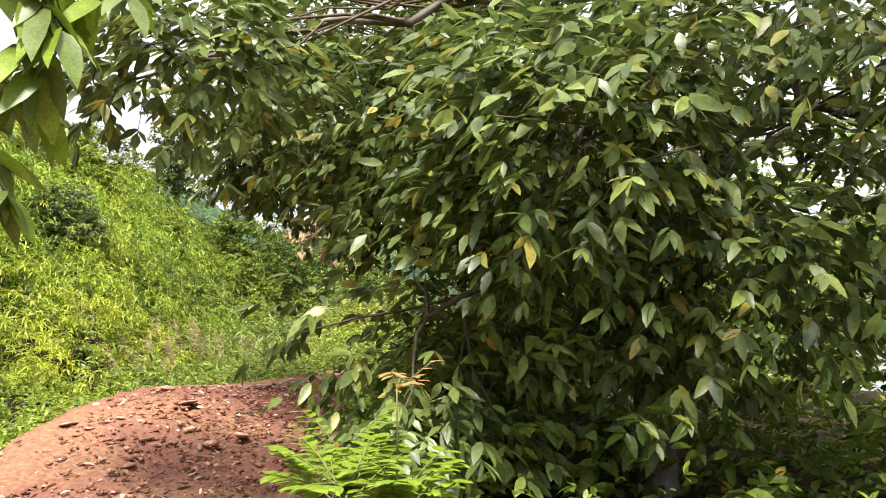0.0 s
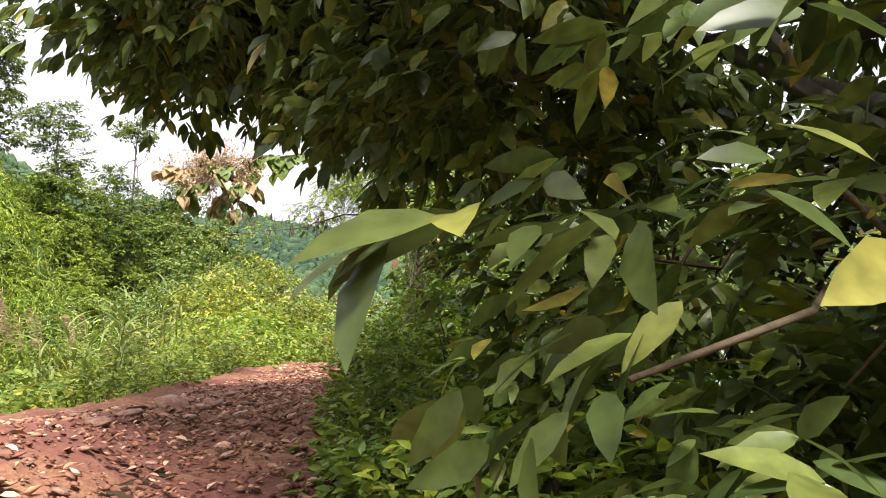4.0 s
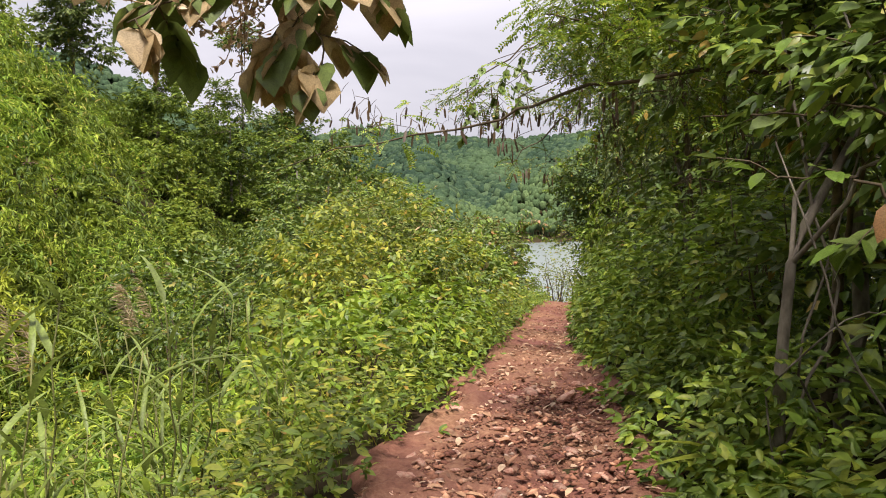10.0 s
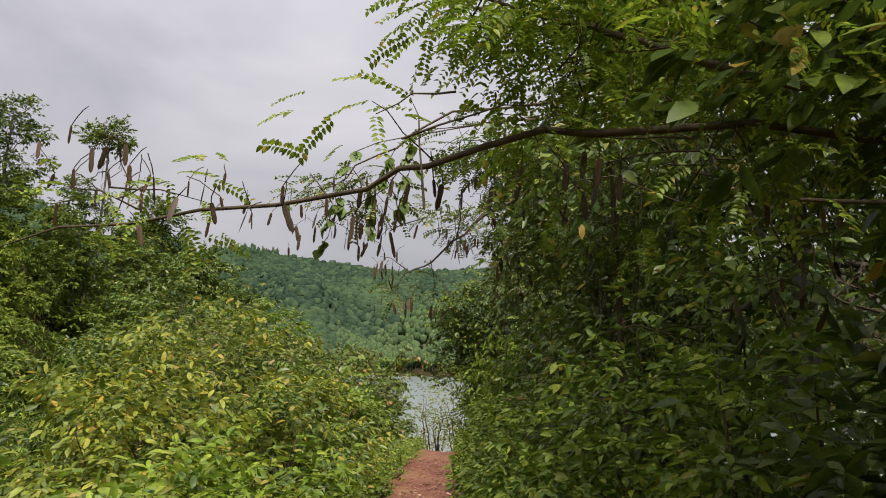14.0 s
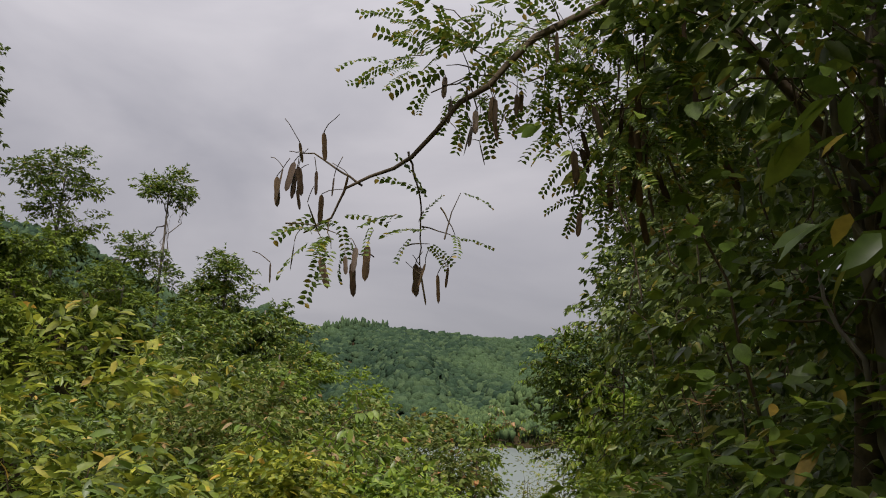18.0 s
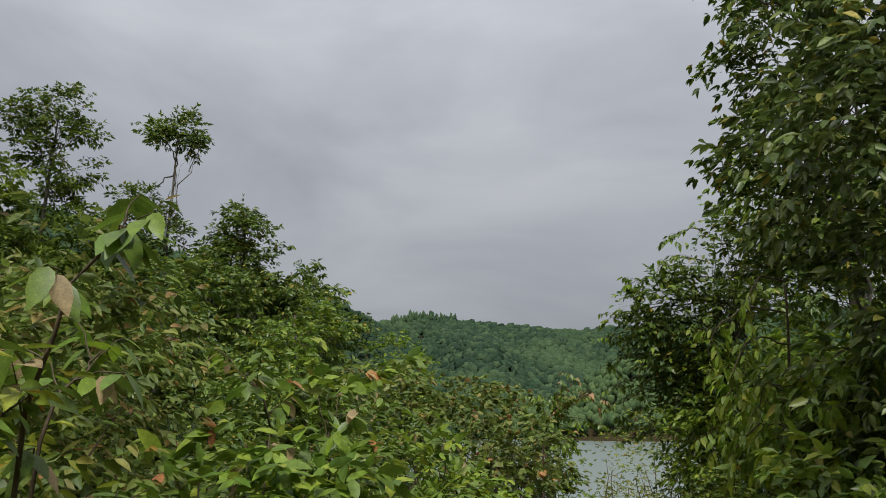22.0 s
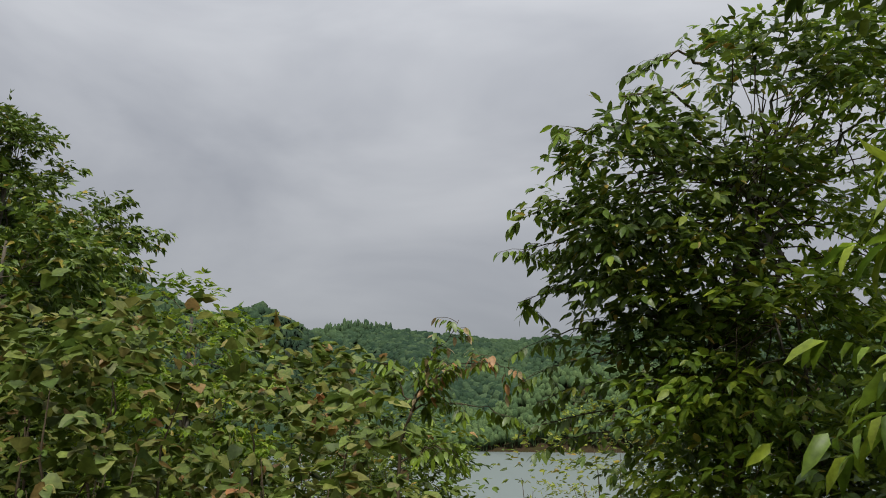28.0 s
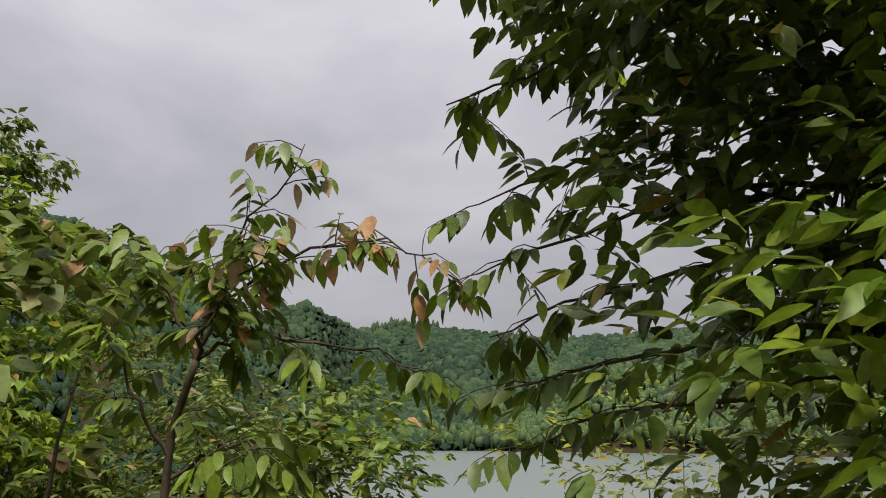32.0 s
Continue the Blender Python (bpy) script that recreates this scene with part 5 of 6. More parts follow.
def start_weeds():
    n = 650
    y = RNG.uniform(1.6, 9, n)
    x = path_right(y) + 0.1 + np.abs(RNG.normal(0, 0.8, n))
    z = ground_z(x, y) + RNG.uniform(0.02, 0.7, n) ** 1.5
    D = RNG.normal(0, 0.6, (n, 3)) * [1, 1, 0.3] + [-0.2, -0.3, 0.6]
    return sprays(np.stack([x, y, z], -1), D, LEAF, 6, 0.25, 0.09, 0.45, 0.4)


tagged(new("edge_weeds", mesh_from("edge_weeds", *start_weeds(), M_WEED)), "fresh green weeds under the big tree", "weeds", kind="stuff")


def gully_growth(y0, y1):
    """Low bushy cushions between the path and the foot of the hill."""
    n = int(15 * (y1 - y0))
    y = RNG.uniform(y0, y1, n)
    x = path_left(y) - 0.4 - RNG.uniform(0, 1, n) ** 0.8 * (path_left(y) - foot_x(y) + 1.5)
    r = RNG.uniform(0.28, 0.6, n) * (0.6 + 0.4 * smooth((path_left(y) - x) / 2))
    z = ground_z(x, y) + RNG.uniform(0.05, 0.8, n) * smooth((path_left(y) - x - 0.1) / 2.5)
    P, D = domes(np.stack([x, y, z], -1), r, 11, 0.9, (0.3, -0.5, 0))
    return sprays(P, D, LEAF_SMALL, 6, 0.26, 0.11, 0.42, 0.4)


tagged(new("gully_scrub", mesh_from("gully_scrub", *gully_growth(9, 32), M_MASS)), "tangled green scrub filling the gully beside the path", "scrub", kind="stuff")
tagged(new("gully_scrub", mesh_from("gully_scrub", *gully_growth(31, 47), M_SCRUB)), "darker tangled scrub in the gully near the lake", "scrub", kind="stuff")


# ---- reeds and plume grass ----
REED_BLADES = [mesh_from("leaf_blade", np.stack([GRASS[0][:, 0] * w, GRASS[0][:, 1], GRASS[0][:, 2] + GRASS[0][:, 3] * w], -1), GRASS[1], M_REED) for w in (0.06, 0.075, 0.1)]


def reed_clump(x, y, h, n, label="clump of tall green reeds with broad arching blades"):
    root = thing("reed_clump", (x, y, gz(x, y)), label, "reeds", "reeds by the path")
    for k in range(max(4, n // 6)):
        b = np.array([RNG.normal(0, 0.3), RNG.normal(0, 0.3), h * RNG.uniform(0.55, 1.05)])
        line = bent((b[0] * 0.4, b[1] * 0.4, -0.1), b, 0, 8, 0.015)
        stalk = part("stalk", mesh_from("stalk", *tube(line, [0.008, 0.004], 4), M_STEM, True), root)
        m = 7
        t = np.linspace(1.5, 7, m)
        P = np.stack([np.interp(t, np.arange(8), line[:, i]) for i in range(3)], -1)
        a = k + np.arange(m) * 2.6 + RNG.normal(0, 0.4, m)
        for p, w in zip(P, a):
            s = RNG.uniform(0.25, 0.5)
            place("leaf_blade", REED_BLADES[RNG.integers(3)], stalk, p, (math.cos(w), math.sin(w), RNG.uniform(0.9, 2.8)), s, 0.3)
    return root


for x, y, h, n in [(-2.6, 13.6, 1.6, 46), (-3.1, 14.5, 1.8, 52), (-2.4, 14.9, 1.5, 40), (-3.9, 13.0, 1.5, 36), (-3.2, 12.4, 1.2, 30), (-2.3, 16.2, 1.4, 34), (-3.6, 15.8, 1.6, 36), (-4.8, 14.4, 1.5, 30), (-2.8, 15.6, 1.7, 40), (-2.9, 13.0, 1.4, 40), (-4.2, 12.2, 1.2, 36), (-2.2, 12.2, 0.9, 30)]:
    reed_clump(x, y, h, n)


def plume_grass(x, y, top, n=5):
    z = gz(x, y)
    root = thing("plume_grass", (x, y, z), "tuft of straw-coloured plume grass", "grass", "plume grass in the gully")
    for k in range(n):
        b = np.array([RNG.normal(-0.5, 0.25), RNG.normal(0, 0.3), top - z - RNG.uniform(0, 0.4)])
        line = bent((b[0] * 0.1, b[1] * 0.2, -0.1), b, 0.12, 8, 0.012)
        part("stalk", mesh_from("stalk", *tube(line, [0.004, 0.002], 3), M_STEM), root)
        m = 42
        t = RNG.uniform(0.66, 1, m) * 7
        P = np.stack([np.interp(t, np.arange(8), line[:, i]) for i in range(3)], -1)
        D = RNG.normal(0, 0.35, (m, 3)) + unit(line[-1:] - line[5:6]) * 0.9 + [-0.6, 0, -0.5]
        part("plume", mesh_from("plume", *lay(LEAF_SMALL, P, D, RNG.uniform(0.10, 0.24, m), 0.005), M_STRAW), root)
    return root


for x, y, top in [(-4.4, 15.2, 1.6), (-4.9, 17.4, 1.4), (-5.4, 15.0, 1.2), (-6.8, 19.0, 0.9), (-8.3, 19.4, 0.4), (-5.8, 21.5, 1.1), (-9.4, 30.0, 1.0)]:
    plume_grass(x, y, top)


# ---- trees on the hill ----
def hill_tree(x, y, top, r, base_h, mat, twigs, leaf, leaf_len, label, leaf_w=0.3, lumps=5, rad=0.07, droop=0.5, name="hill_tree"):
    """top: height of the top above the datum; base_h: bare trunk under the crown."""
    h = top - gz(x, y)
    base_h = min(base_h, h * 0.6)
    crown = []
    for k in range(lumps):
        a = k * 2.4 + y
        u = k / max(1, lumps - 1)
        q = r * 0.55 * (1 - 0.5 * u)
        crown.append(((math.cos(a) * q, math.sin(a) * q, base_h + (h - base_h) * (0.15 + 0.72 * u)), (r * 0.62, r * 0.62, (h - base_h) * 0.2), 1))
    return tree(name, label, (x, y, gz(x, y)), [(0, 0, -0.3), (0.08, 0, h * 0.5), (0.1, 0.1, h * 0.95)], crown, leaf, mat, int(twigs * 1.9), 9, 0.3, leaf_len * 0.95, max(leaf_w, 0.46), droop, radius=rad, low=0.3)


hill_tree(-19.7, 41.8, 15.6, 1.5, 0.3, M_DARK, 520, LEAF_FAR, 0.26, "dark slender tree on the hillside ridge", lumps=7)
def ridge_tree(x, y, top, lumps, label):
    """Bare forked trunk with flat rounded clumps: offsets and radii from the top down."""
    h = top - gz(x, y)
    tree("hill_tree", label, (x, y, gz(x, y)), [(0, 0, -0.3), (0.1, 0, h * 0.5), (0.15, 0.1, h - 0.7)],
         [((dx, 0.2 * dx, h + dz), (rr, rr, rr * 0.55), rr * rr) for dx, dz, rr in lumps], LEAF_FAR, (M_MID, M_SCRUB), int(190 * sum(c[2] ** 2 for c in lumps)), 7, 0.26, 0.19, 0.42, 0.3, radius=0.06, low=0.1)


ridge_tree(-15.1, 49.1, 12.2, [(0.3, -0.55, 0.95), (-0.5, -0.75, 0.7), (0.95, -1.2, 0.55), (-1.1, -3.4, 0.75), (-0.4, -3.9, 0.6), (0.1, -4.6, 0.8)], "thin-trunked tree with a rounded crown on the ridge")
ridge_tree(-18.6, 47.0, 12.4, [(0.2, -0.6, 1.0), (-0.9, -0.9, 0.9), (1.1, -1.5, 0.7), (-0.3, -2.2, 0.9), (0.9, -3.0, 0.8), (0.2, -4.0, 1.0)], "airy spreading tree on the ridge")
ridge_tree(-12.6, 50.0, 8.9, [(0.0, -0.5, 0.8), (0.4, -1.1, 0.8), (-0.4, -1.4, 0.8), (0.1, -2.2, 1.0)], "small leafy tree on the ridge")
hill_tree(-16.4, 48.0, 8.6, 1.3, 0.2, M_SCRUB, 200, LEAF_FAR, 0.22, "small leafy tree on the ridge", lumps=4, rad=0.05)
hill_tree(-13.6, 43.5, 6.6, 1.6, 0.1, M_SCRUB, 360, LEAF_FAR, 0.22, "bushy tree on the slope", lumps=5, rad=0.06)
hill_tree(-15.4, 40.5, 7.4, 1.6, 0.1, M_SCRUB, 300, LEAF_FAR, 0.22, "bushy tree on the slope", lumps=5, rad=0.06)
hill_tree(-14.6, 53.0, 8.1, 1.8, 0.5, M_MID, 520, LEAF_FAR, 0.24, "leafy tree below the ridge", lumps=6)
hill_tree(-11.0, 50.8, 6.7, 2.0, 0.6, M_MID, 1300, LEAF_FAR, 0.24, "feathery pale green drooping tree near the lake", 0.2, 10, 0.08, 0.9)
hill_tree(-11.8, 46.5, 6.2, 1.9, 0.2, M_MID, 760, LEAF_FAR, 0.22, "rounded green tree at the foot of the slope", lumps=6)
hill_tree(-8.2, 44.5, 4.2, 1.9, 0.1, M_MID, 800, LEAF_FAR, 0.2, "bushy fresh green tree at the foot of the slope", lumps=6)
hill_tree(-9.4, 39.5, 4.2, 1.8, 0.1, M_MID, 760, LEAF_FAR, 0.19, "bushy green tree in the gully", lumps=6)
hill_tree(-7.4, 36.6, 3.4, 1.6, 0.1, M_MID, 700, LEAF_FAR, 0.18, "bushy green tree in the gully", lumps=6)
hill_tree(-5.9, 39.0, 3.0, 1.5, 0.1, M_WEED, 640, LEAF_FAR, 0.17, "bushy fresh green tree in the gully", lumps=6)
hill_tree(-5.6, 46.0, 3.0, 1.7, 0.1, M_FRESH, 640, LEAF_FAR, 0.18, "bushy fresh green tree near the lake", lumps=6)
hill_tree(-13.1, 22.8, 5.6, 1.15, 0.1, M_DARK, 330, LEAF_FAR, 0.18, "dark green shrub on the hillside", lumps=4, rad=0.04, name="hill_shrub")
for x, y, h in [(-17.5, 30.0, 1.3), (-15.5, 33.0, 1.2), (-20.5, 34.0, 1.8), (-22.0, 27.0, 2.0), (-12.6, 30.5, 1.1), (-18.6, 22.5, 1.2), (-21.0, 38.0, 2.2), (-12.0, 35.0, 1.6), (-13.6, 37.5, 1.8), (-11.2, 33.0, 1.3)]:
    hill_tree(x, y, gz(x, y) + h, h * 0.75, 0.1, M_MASS, 200, LEAF_FAR, 0.2, "low green shrub on the hillside", lumps=3, rad=0.03, name="hill_shrub")

# a bare bent cane on the ridge
c = thing("bare_cane", (-18.4, 34.6, gz(-18.4, 34.6)), "thin bare bent cane standing on the ridge", "cane")
part("cane", mesh_from("cane", *tube(bent((0, 0, -0.2), (0.9, 0, 6.5), 0.02, 9, 0.004), [0.035, 0.02, 0.012], 5), M_TWIG, True), c)

# Added to close the gap below the lakeside tree, dark-leaved in place of shade.
for x, y, r, top in [(3.4, 44.4, 1.2, 2.2), (2.5, 45.2, 0.9, 0.9), (4.4, 43.0, 1.2, 2.0), (3.5, 41.6, 0.7, 0.5), (4.4, 41.4, 0.9, 1.4)]:
    shrub("shade_fill_shrub", "added shrub with leaves coloured dark for the shade below the lakeside tree", "shrub", LEAF_OVATE, M_DARK, (x, y, gz(x, y)), r, top - gz(x, y), 6, int(330 * r), 7, 0.34, 0.15, 0.44, 0.6)

# yellowish shrub on the lake shore
for x, y, top, r, twigs in [(2.2, 50.0, 1.1, 1.5, 330), (3.7, 48.5, 1.4, 1.7, 330), (1.0, 53.0, -0.9, 1.2, 330), (0.75, 45.9, 0.42, 1.0, 150)]:
    h = top - gz(x, y)
    shrub("shore_shrub", "sparse yellow-green shrub with bare twigs on the lake shore", "shrub", LEAF_SMALL, M_YELLOW, (x, y, gz(x, y)), r, h, 9, twigs, 6, 0.35, 0.12, 0.4, 0.4, "shore shrubs")


# ---- close plants at the start ----
def near_branch():
    root = thing("overhanging_branch", (-0.6, 2.4, gz(-0.6, 2.4)), "low bough of a young tree with large bright leaves", "tree")
    z = root.location[2]
    line = bent((0, 0, -0.2), (0.5, 0.3, 3.1 - z), 0.0, 8, 0.02)
    part("stem", mesh_from("stem", *tube(line, [0.05, 0.03, 0.02], 7), M_BARK, True), root)
    o = np.array([-0.6, 2.4, z])
    kinds = [leaf_mesh(LEAF_NEAR, 0.36, m) for m in (M_FRESH, M_MID, M_DARK, M_FRESH)]
    for tip, n in [((1.5, 2.6, 2.05), 49), ((1.25, 2.6, 1.95), 63), ((1.2, 2.65, 1.7), 56), ((1.1, 2.6, 1.55), 49), ((1.6, 2.75, 2.25), 42), ((1.35, 2.5, 2.3), 42)]:
        leafy_bough(root, [(0.5, 0.3, 3.1 - z), (1.0, 0.25, 2.85 - z), np.array(tip) - o + [-0.2, 0, 0.25], np.array(tip) - o], [0.016, 0.008, 0.003], n, kinds, 0.19, 0.6, 0.18, 0.7)


near_branch()


def fern_weed(x, y, n, size, mat, label, name="pinnate_weed", z=None, pairs=5):
    root = thing(name, (x, y, gz(x, y)), label, "weed")
    lift = 0.0 if z is None else z - root.location[2]
    a = RNG.uniform(0, 6.28, n)
    P = np.stack([np.cos(a) * 0.05, np.sin(a) * 0.05, lift + RNG.uniform(0.1, 0.45, n) * size * 1.6], -1)
    D = np.stack([np.cos(a), np.sin(a), RNG.uniform(0.1, 0.9, n)], -1)
    if lift:
        part("stem", mesh_from("stem", *tube(bent((0, 0, -0.1), (0, 0, lift + size * 0.5), 0, 6, 0.01), [0.008, 0.004], 5), M_STEM, True), root)
    side = unit(np.cross(unit(D), [0, 0, 1.0]))
    blade_me = mesh_from("leaflet", np.stack([LEAF[0][:, 0] * 0.62, LEAF[0][:, 1], LEAF[0][:, 2]], -1), LEAF[1], mat)
    for k in range(n):
        d = unit(D[k])
        frond = part("frond", mesh_from("frond", *tube(bent(P[k], P[k] + d * size, 0.05, 5, 0.01), [0.004, 0.002], 4), M_STEM), root)
        for t in np.linspace(0.3, 1, pairs):
            for sg in (-1, 1):
                ob = part("leaflet", blade_me, frond)
                w = Vector(side[k] * sg + d * 0.6 + RNG.normal(0, 0.1, 3))
                ob.matrix_basis = Matrix.Translation(P[k] + d * size * t) @ w.to_track_quat("Y", "Z").to_matrix().to_4x4() @ Matrix.Scale(size * 0.42, 4)


for x, y, n, s in [(2.0, 3.75, 14, 0.25), (2.2, 3.8, 12, 0.23), (1.85, 4.05, 12, 0.25), (1.7, 4.7, 10, 0.25)]:
    fern_weed(x, y, n, s, M_FRESH, "bright green pinnate weed beside the path", "pinnate_weed", gz(x, y) + 0.62)
fern_weed(2.17, 3.95, 4, 0.16, M_ORANGE, "sprig of orange young leaves", "orange_sprig", 0.86, 3)
for x, y in [(0.75, 15.1), (0.95, 14.6)]:
    r = thing("nest_fern", (x, y, gz(x, y)), "rosette of broad yellow-green strap leaves", "fern")
    for k in range(15):
        a = k * 2.4
        V, F = lay(GRASS, np.array([[0, 0, 0.12]]), np.array([[math.cos(a), math.sin(a), RNG.uniform(0.6, 1.6)]]), RNG.uniform(0.4, 0.62), 0.085, roll=0.05)
        part("strap_leaf", mesh_from("strap_leaf", V, F, M_YELLOW), r)
for x, y, z in [(1.3, 23.6, 1.45), (1.45, 23.9, 1.75), (1.6, 24.4, 3.0), (1.15, 24.6, 1.2)]:
    fern_weed(x, y, 5, 0.17, M_ORANGE, "sprig of red-orange young leaves among the creepers", "orange_sprig", z, 3)


def near_sprig():
    """Large leaves close beside the way."""
    root = thing("creeper_sprig", (1.5, 22.2, gz(1.5, 22.2)), "hanging creeper sprig with large rounded bright leaves", "creeper")
    z = root.location[2]
    line = bent((0.2, 0, -0.1), (-0.55, -0.2, 2.9 - z), 0.1, 9, 0.02)
    stem = part("stem", mesh_from("stem", *tube(line, [0.012, 0.005], 5), M_TWIG, True), root)
    me = mesh_from("leaf", LEAF_NEAR[0][:, :3] * [0.75, 1, 1], LEAF_NEAR[1], M_CREEP)
    for k in range(34):
        p = line[RNG.integers(5, 9)] + RNG.normal(0, 1, 3) * [0.1, 0.14, 0.2]
        d = Vector(RNG.normal(0, 0.6, 3)) + Vector((-0.2, -0.3, -0.6))
        ob = part("leaf", me, stem)
        ob.matrix_basis = Matrix.Translation(p) @ d.to_track_quat("Y", "Z").to_matrix().to_4x4() @ Matrix.Rotation(RNG.uniform(-0.8, 0.8), 4, "Y") @ Matrix.Scale(RNG.uniform(0.06, 0.11), 4)


near_sprig()


def broad_sprig():
    root = thing("shrub", (1.1, 13.9, gz(1.1, 13.9)), "lanky shrub with large grey-green leaves, one turned pink", "shrub")
    o = np.array(root.location)
    kinds = [leaf_mesh(LEAF_NEAR, 0.5, m) for m in (M_MID, M_DARK, M_CREEP)]
    part("stem", mesh_from("stem", *tube(bent((0, 0, -0.1), (-0.1, 0, 2.4 - o[2]), 0, 8, 0.012), [0.018, 0.01], 6), M_TWIG, True), root)
    for tip, n in (((0.5, 13.9, 1.95), 14), ((0.65, 14.0, 2.2), 14), ((0.8, 13.8, 1.75), 14), ((0.8, 14.0, 2.45), 14), ((1.0, 13.8, 1.5), 7)):
        e = np.array(tip) - o
        leafy_bough(root, [(-0.05, 0, e[2] - 0.15), e * [0.5, 0.5, 1] + [0, 0, 0.03], e], [0.01, 0.006, 0.003], n, kinds, 0.125, 0.4, 0.2, 0.3)
    ob = place("leaf", leaf_mesh(LEAF_NEAR, 0.55, M_ORANGE), root, np.array((0.8, 13.6, 1.85)) - o, (-0.4, -0.3, -0.6), 0.15, label="withered pink leaf")
    return root


broad_sprig()
for a, b, c, r in [((0.8, 15.0, 0.35), (1.15, 15.0, 1.3), (0.95, 15.3, 2.9), 0.012), ((1.2, 15.1, 0.3), (0.9, 14.9, 1.1), (1.4, 15.1, 2.4), 0.009), ((1.5, 14.7, 0.35), (1.05, 14.6, 1.2), (0.9, 15.1, 2.2), 0.008), ((0.75, 14.8, 1.0), (1.2, 14.8, 1.35), (1.8, 14.9, 1.1), 0.007), ((1.3, 14.6, 0.3), (1.45, 14.5, 1.6), (1.1, 14.8, 2.8), 0.008)]:
    v = thing("liana", (a[0], a[1], gz(a[0], a[1])), "bare pale liana tangled round the crooked tree", "vine", "lianas at the crooked tree")
    part("strand", mesh_from("strand", *tube(along([np.array(q) - np.array(v.location) for q in ((a[0], a[1], gz(a[0], a[1]) - 0.1), a, b, c)], 14) + RNG.normal(0, 0.015, (14, 3)), [r * 0.9, r * 0.7], 5), M_PALE, True), v)


def sunny_weeds():
    n = 120
    x, y = RNG.uniform(4.4, 8.5, n), RNG.uniform(3.2, 9.0, n)
    P, D = domes(np.stack([x, y, ground_z(x, y) + RNG.uniform(0, 0.35, n)], -1), RNG.uniform(0.15, 0.35, n), 10, 0.9)
    return sprays(P, D, LEAF_SMALL, 6, 0.22, 0.09, 0.45, 0.3)


tagged(new("bank_weeds", mesh_from("bank_weeds", *sunny_weeds(), M_FRESH)), "sunlit bright green weeds behind the big tree", "weeds", kind="stuff")


def understorey():
    n = 4300
    y = RNG.uniform(5.5, 46, n)
    x = path_right(y) + 1.2 + RNG.uniform(0, 1, n) ** 1.4 * 4.5
    z = ground_z(x, y) + RNG.uniform(0.0, 2.4, n) * (0.6 + 0.4 * np.sin(y * 1.1 + x))
    D = RNG.normal(0, 0.6, (n, 3)) * [1, 1, 0.4] + [-0.4, -0.4, 0.3]
    return sprays(np.stack([x, y, z], -1), D, LEAF_SMALL, 7, 0.4, 0.16, 0.45, 0.4)


tagged(new("understorey", mesh_from("understorey", *understorey(), M_MID)), "dense shaded green undergrowth under the bank trees", "undergrowth", kind="stuff")

def lower_bank_growth():
    n = 2200
    y = RNG.uniform(5, 48, n)
    x = path_right(y) + 3.6 + RNG.uniform(0, 1, n) * 5.5
    z = ground_z(x, y) + RNG.uniform(0.0, 3.4, n)
    D = RNG.normal(0, 0.6, (n, 3)) * [1, 1, 0.4] + [-0.4, -0.4, 0.3]
    return sprays(np.stack([x, y, z], -1), D, LEAF_FAR, 8, 0.5, 0.24, 0.55, 0.4)


tagged(new("bank_scrub", mesh_from("bank_scrub", *lower_bank_growth(), M_SCRUB)), "thick green scrub on the bank falling to the lake", "scrub", kind="stuff")

# vines hanging in the bank trees
for k in range(16):
    x, y = 1.75 + RNG.uniform(0, 0.9), 15.5 + k * 0.75
    top, low = RNG.uniform(3.2, 4.6), RNG.uniform(0.6, 1.6)
    v = thing("vine", (x, y, gz(x, y)), "thin brown vine hanging from the bank trees", "vine", "vines in the bank trees")
    z = v.location[2]
    part("strand", mesh_from("strand", *tube(bent((RNG.normal(0, 0.5), 0.3, top - z), (0, 0, low - z), -0.06, 12, 0.03), [0.009, 0.005], 4), M_TWIG, True), v)
    P = np.stack([RNG.normal(0, 0.12, 14), RNG.normal(0, 0.12, 14), RNG.uniform(low, top, 14) - z], -1)
    part("foliage", mesh_from("foliage", *sprays(P, RNG.normal(0, 1, (14, 3)), LEAF_OVATE, 6, 0.22, 0.07, 0.55, 0.6), M_CREEP), v)

# ---- broken shale and litter on the path ----
def stone_mesh(k):
    r = np.random.default_rng(50 + k)
    V, F = ico()
    V = V * r.uniform(0.6, 1.15, (12, 1)) * [1, r.uniform(0.55, 0.85), r.uniform(0.22, 0.45)]
    V[:, 2] = np.clip(V[:, 2], -0.3, 0.28)
    return mesh_from("stone", V, F, M_ROCK)


STONES = [stone_mesh(k) for k in range(8)]


def on_path(n, y0, y1, edge=0.0):
    y = RNG.uniform(y0, y1, n)
    u = RNG.uniform(0, 1, n)
    side = RNG.uniform(0, 1, n) < edge
    u = np.where(side, RNG.uniform(0, 0.25, n), u)
    a, b = path_left(y), path_right(y)
    return a + (b - a) * u, y


xs, ys = on_path(250, 5.0, 18.0, 0.45)
for x, y in zip(xs, ys):
    s = float(RNG.gamma(2.2, 0.018) + 0.022)
    ob = part("stone", STONES[RNG.integers(8)], path)
    ob.matrix_basis = Matrix.Translation((x, y, float(path_height(x, y)) + s * 0.1)) @ Euler((RNG.normal(0, 0.25), RNG.normal(0, 0.25), RNG.uniform(0, 6.28))).to_matrix().to_4x4() @ Matrix.Scale(s, 4)


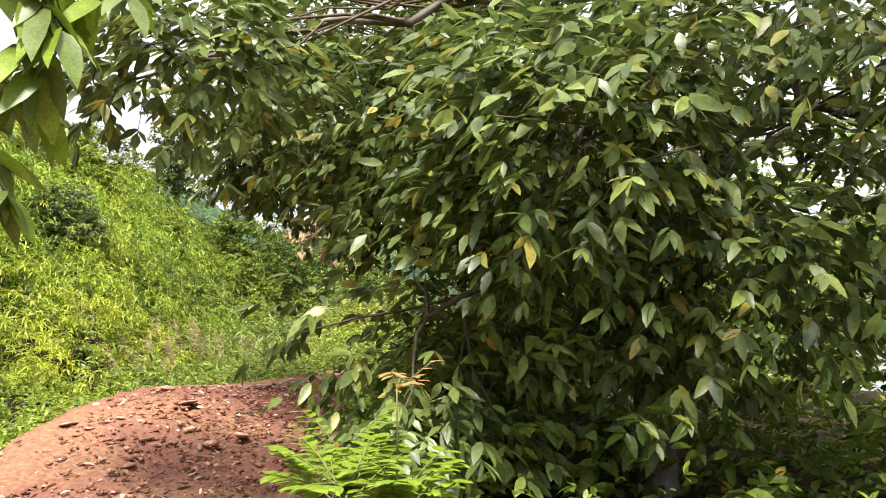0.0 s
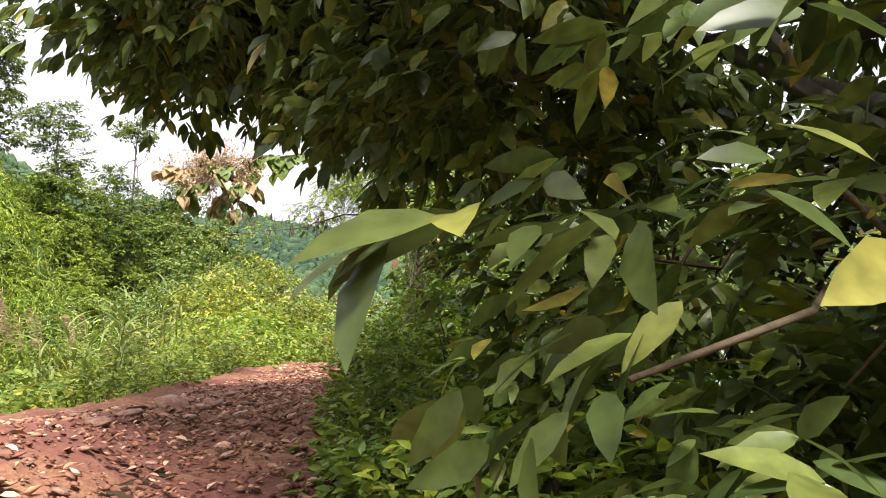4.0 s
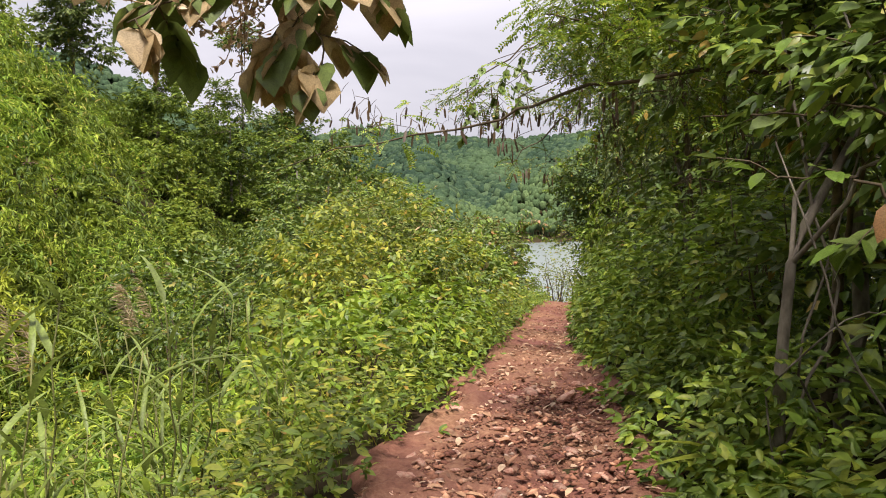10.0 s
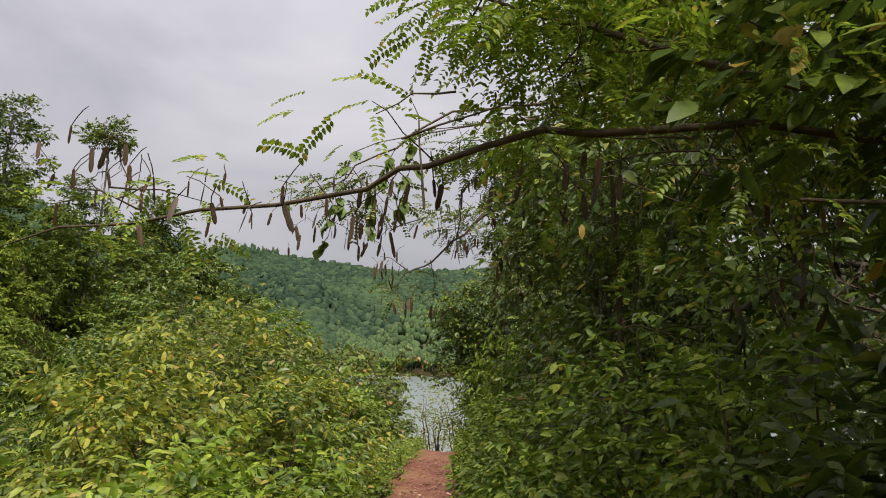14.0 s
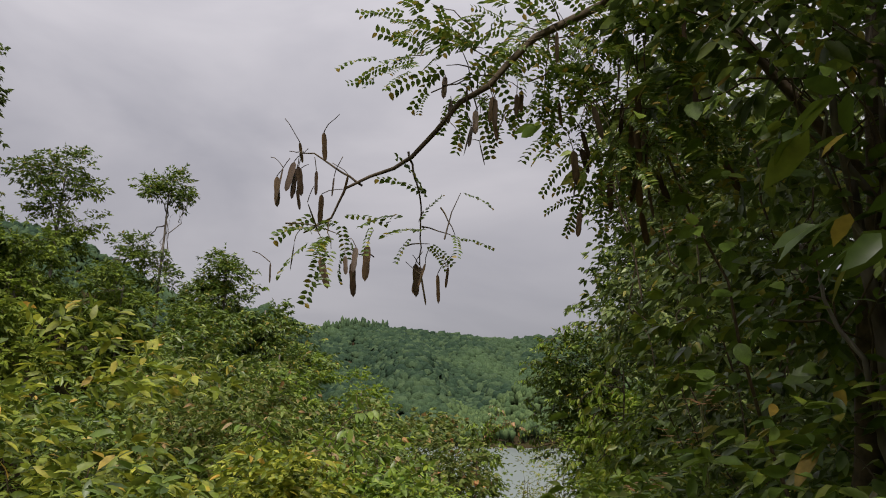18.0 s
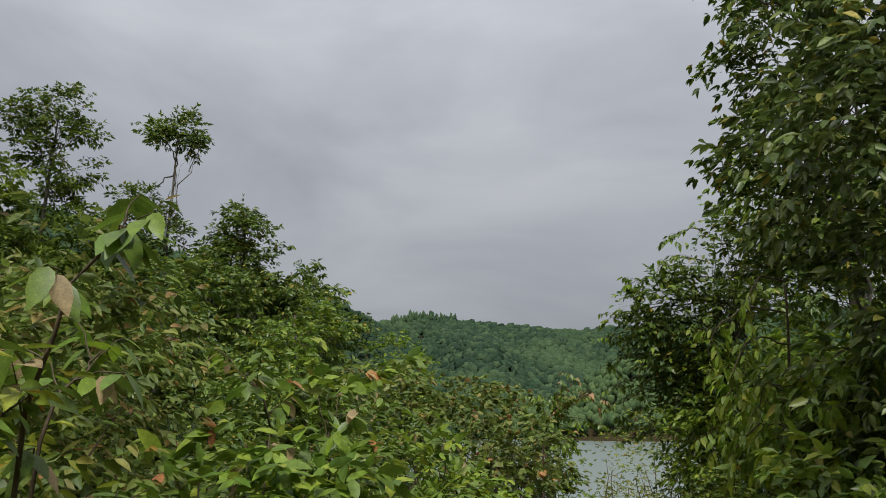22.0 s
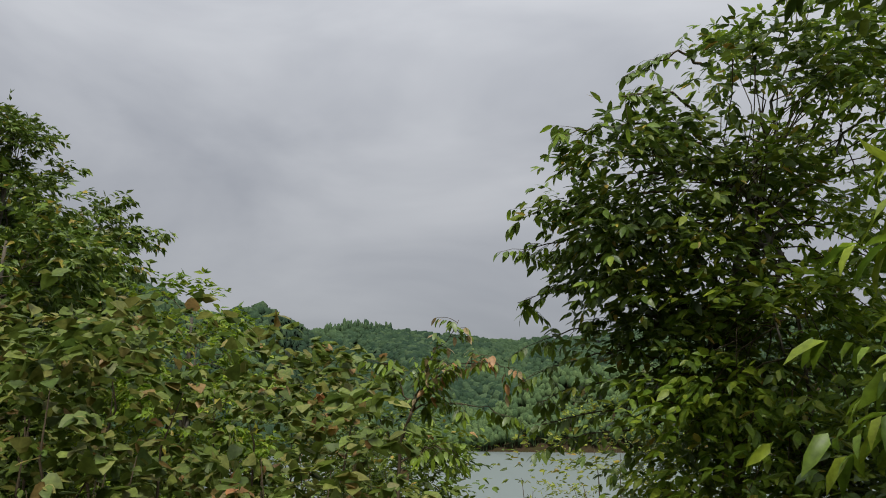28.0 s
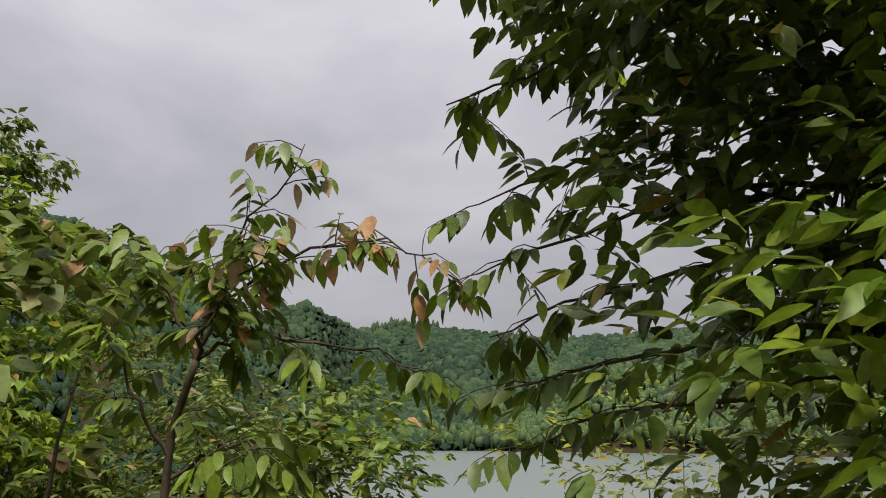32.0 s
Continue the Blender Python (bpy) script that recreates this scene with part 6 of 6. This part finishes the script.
for x, y, s in [(-1.28, 10.7, 0.2), (-0.85, 11.63, 0.17), (-0.2, 7.6, 0.2), (-1.5, 8.6, 0.2), (-1.9, 9.4, 0.17), (-1.2, 9.9, 0.15), (-2.0, 8.0, 0.16), (-1.4, 11.2, 0.13), (-1.0, 8.1, 0.2), (-1.7, 7.2, 0.17), (-0.9, 12.6, 0.12), (-1.3, 13.4, 0.12), (-0.6, 14.8, 0.1)]:
    ob = part("stone", STONES[RNG.integers(8)], path, "flat pale slab of shale")
    ob.matrix_basis = Matrix.Translation((x, y, float(path_height(x, y)) + 0.02)) @ Euler((RNG.normal(0, 0.15), RNG.normal(0, 0.15), RNG.uniform(0, 6.28))).to_matrix().to_4x4() @ Matrix.Diagonal((s, s * 0.8, s * 0.5, 1))


def gravel():
    out = []
    V0, F0 = octa()
    for n, y0, y1, lo, hi in ((11000, -1, 6, 0.011, 0.052), (17000, 5, 18, 0.011, 0.052), (3500, 17.5, 34, 0.012, 0.04)):
        x, y = on_path(n, y0, y1, 0.35)
        s = lo + (hi - lo) * RNG.uniform(0, 1, n) ** 2.6
        a = RNG.uniform(0, 6.28, n)
        k = V0[None] * RNG.uniform(0.5, 1.3, (n, 6, 1)) * np.stack([s, s * RNG.uniform(0.5, 0.9, n), s * RNG.uniform(0.18, 0.45, n)], -1)[:, None]
        X = k[..., 0] * np.cos(a)[:, None] - k[..., 1] * np.sin(a)[:, None]
        Y = k[..., 0] * np.sin(a)[:, None] + k[..., 1] * np.cos(a)[:, None]
        Z = k[..., 2] + 0.4 * X * RNG.normal(0, 1, (n, 1))
        P = np.stack([x, y, path_height(x, y) + s * 0.15], -1)
        out.append(((P[:, None] + np.stack([X, Y, Z], -1)).reshape(-1, 3), (F0[None] + (np.arange(n) * 6)[:, None, None]).reshape(-1, 3)))
    return join(*out)


part("gravel", mesh_from("gravel", *gravel(), M_ROCK2), path, "small broken red shale", "stuff")


def litter():
    x, y = on_path(2200, -1, 26, 0.35)
    n = len(x)
    L = RNG.uniform(0.03, 0.11, n)
    D = RNG.normal(0, 1, (n, 3)) * [1, 1, 0.12]
    return lay(LEAF, np.stack([x, y, path_height(x, y) + 0.025], -1), D, L, L * 0.45, roll=0.3)


part("leaf_litter", mesh_from("leaf_litter", *litter(), M_LITTER), path, "dry fallen leaves", "stuff")
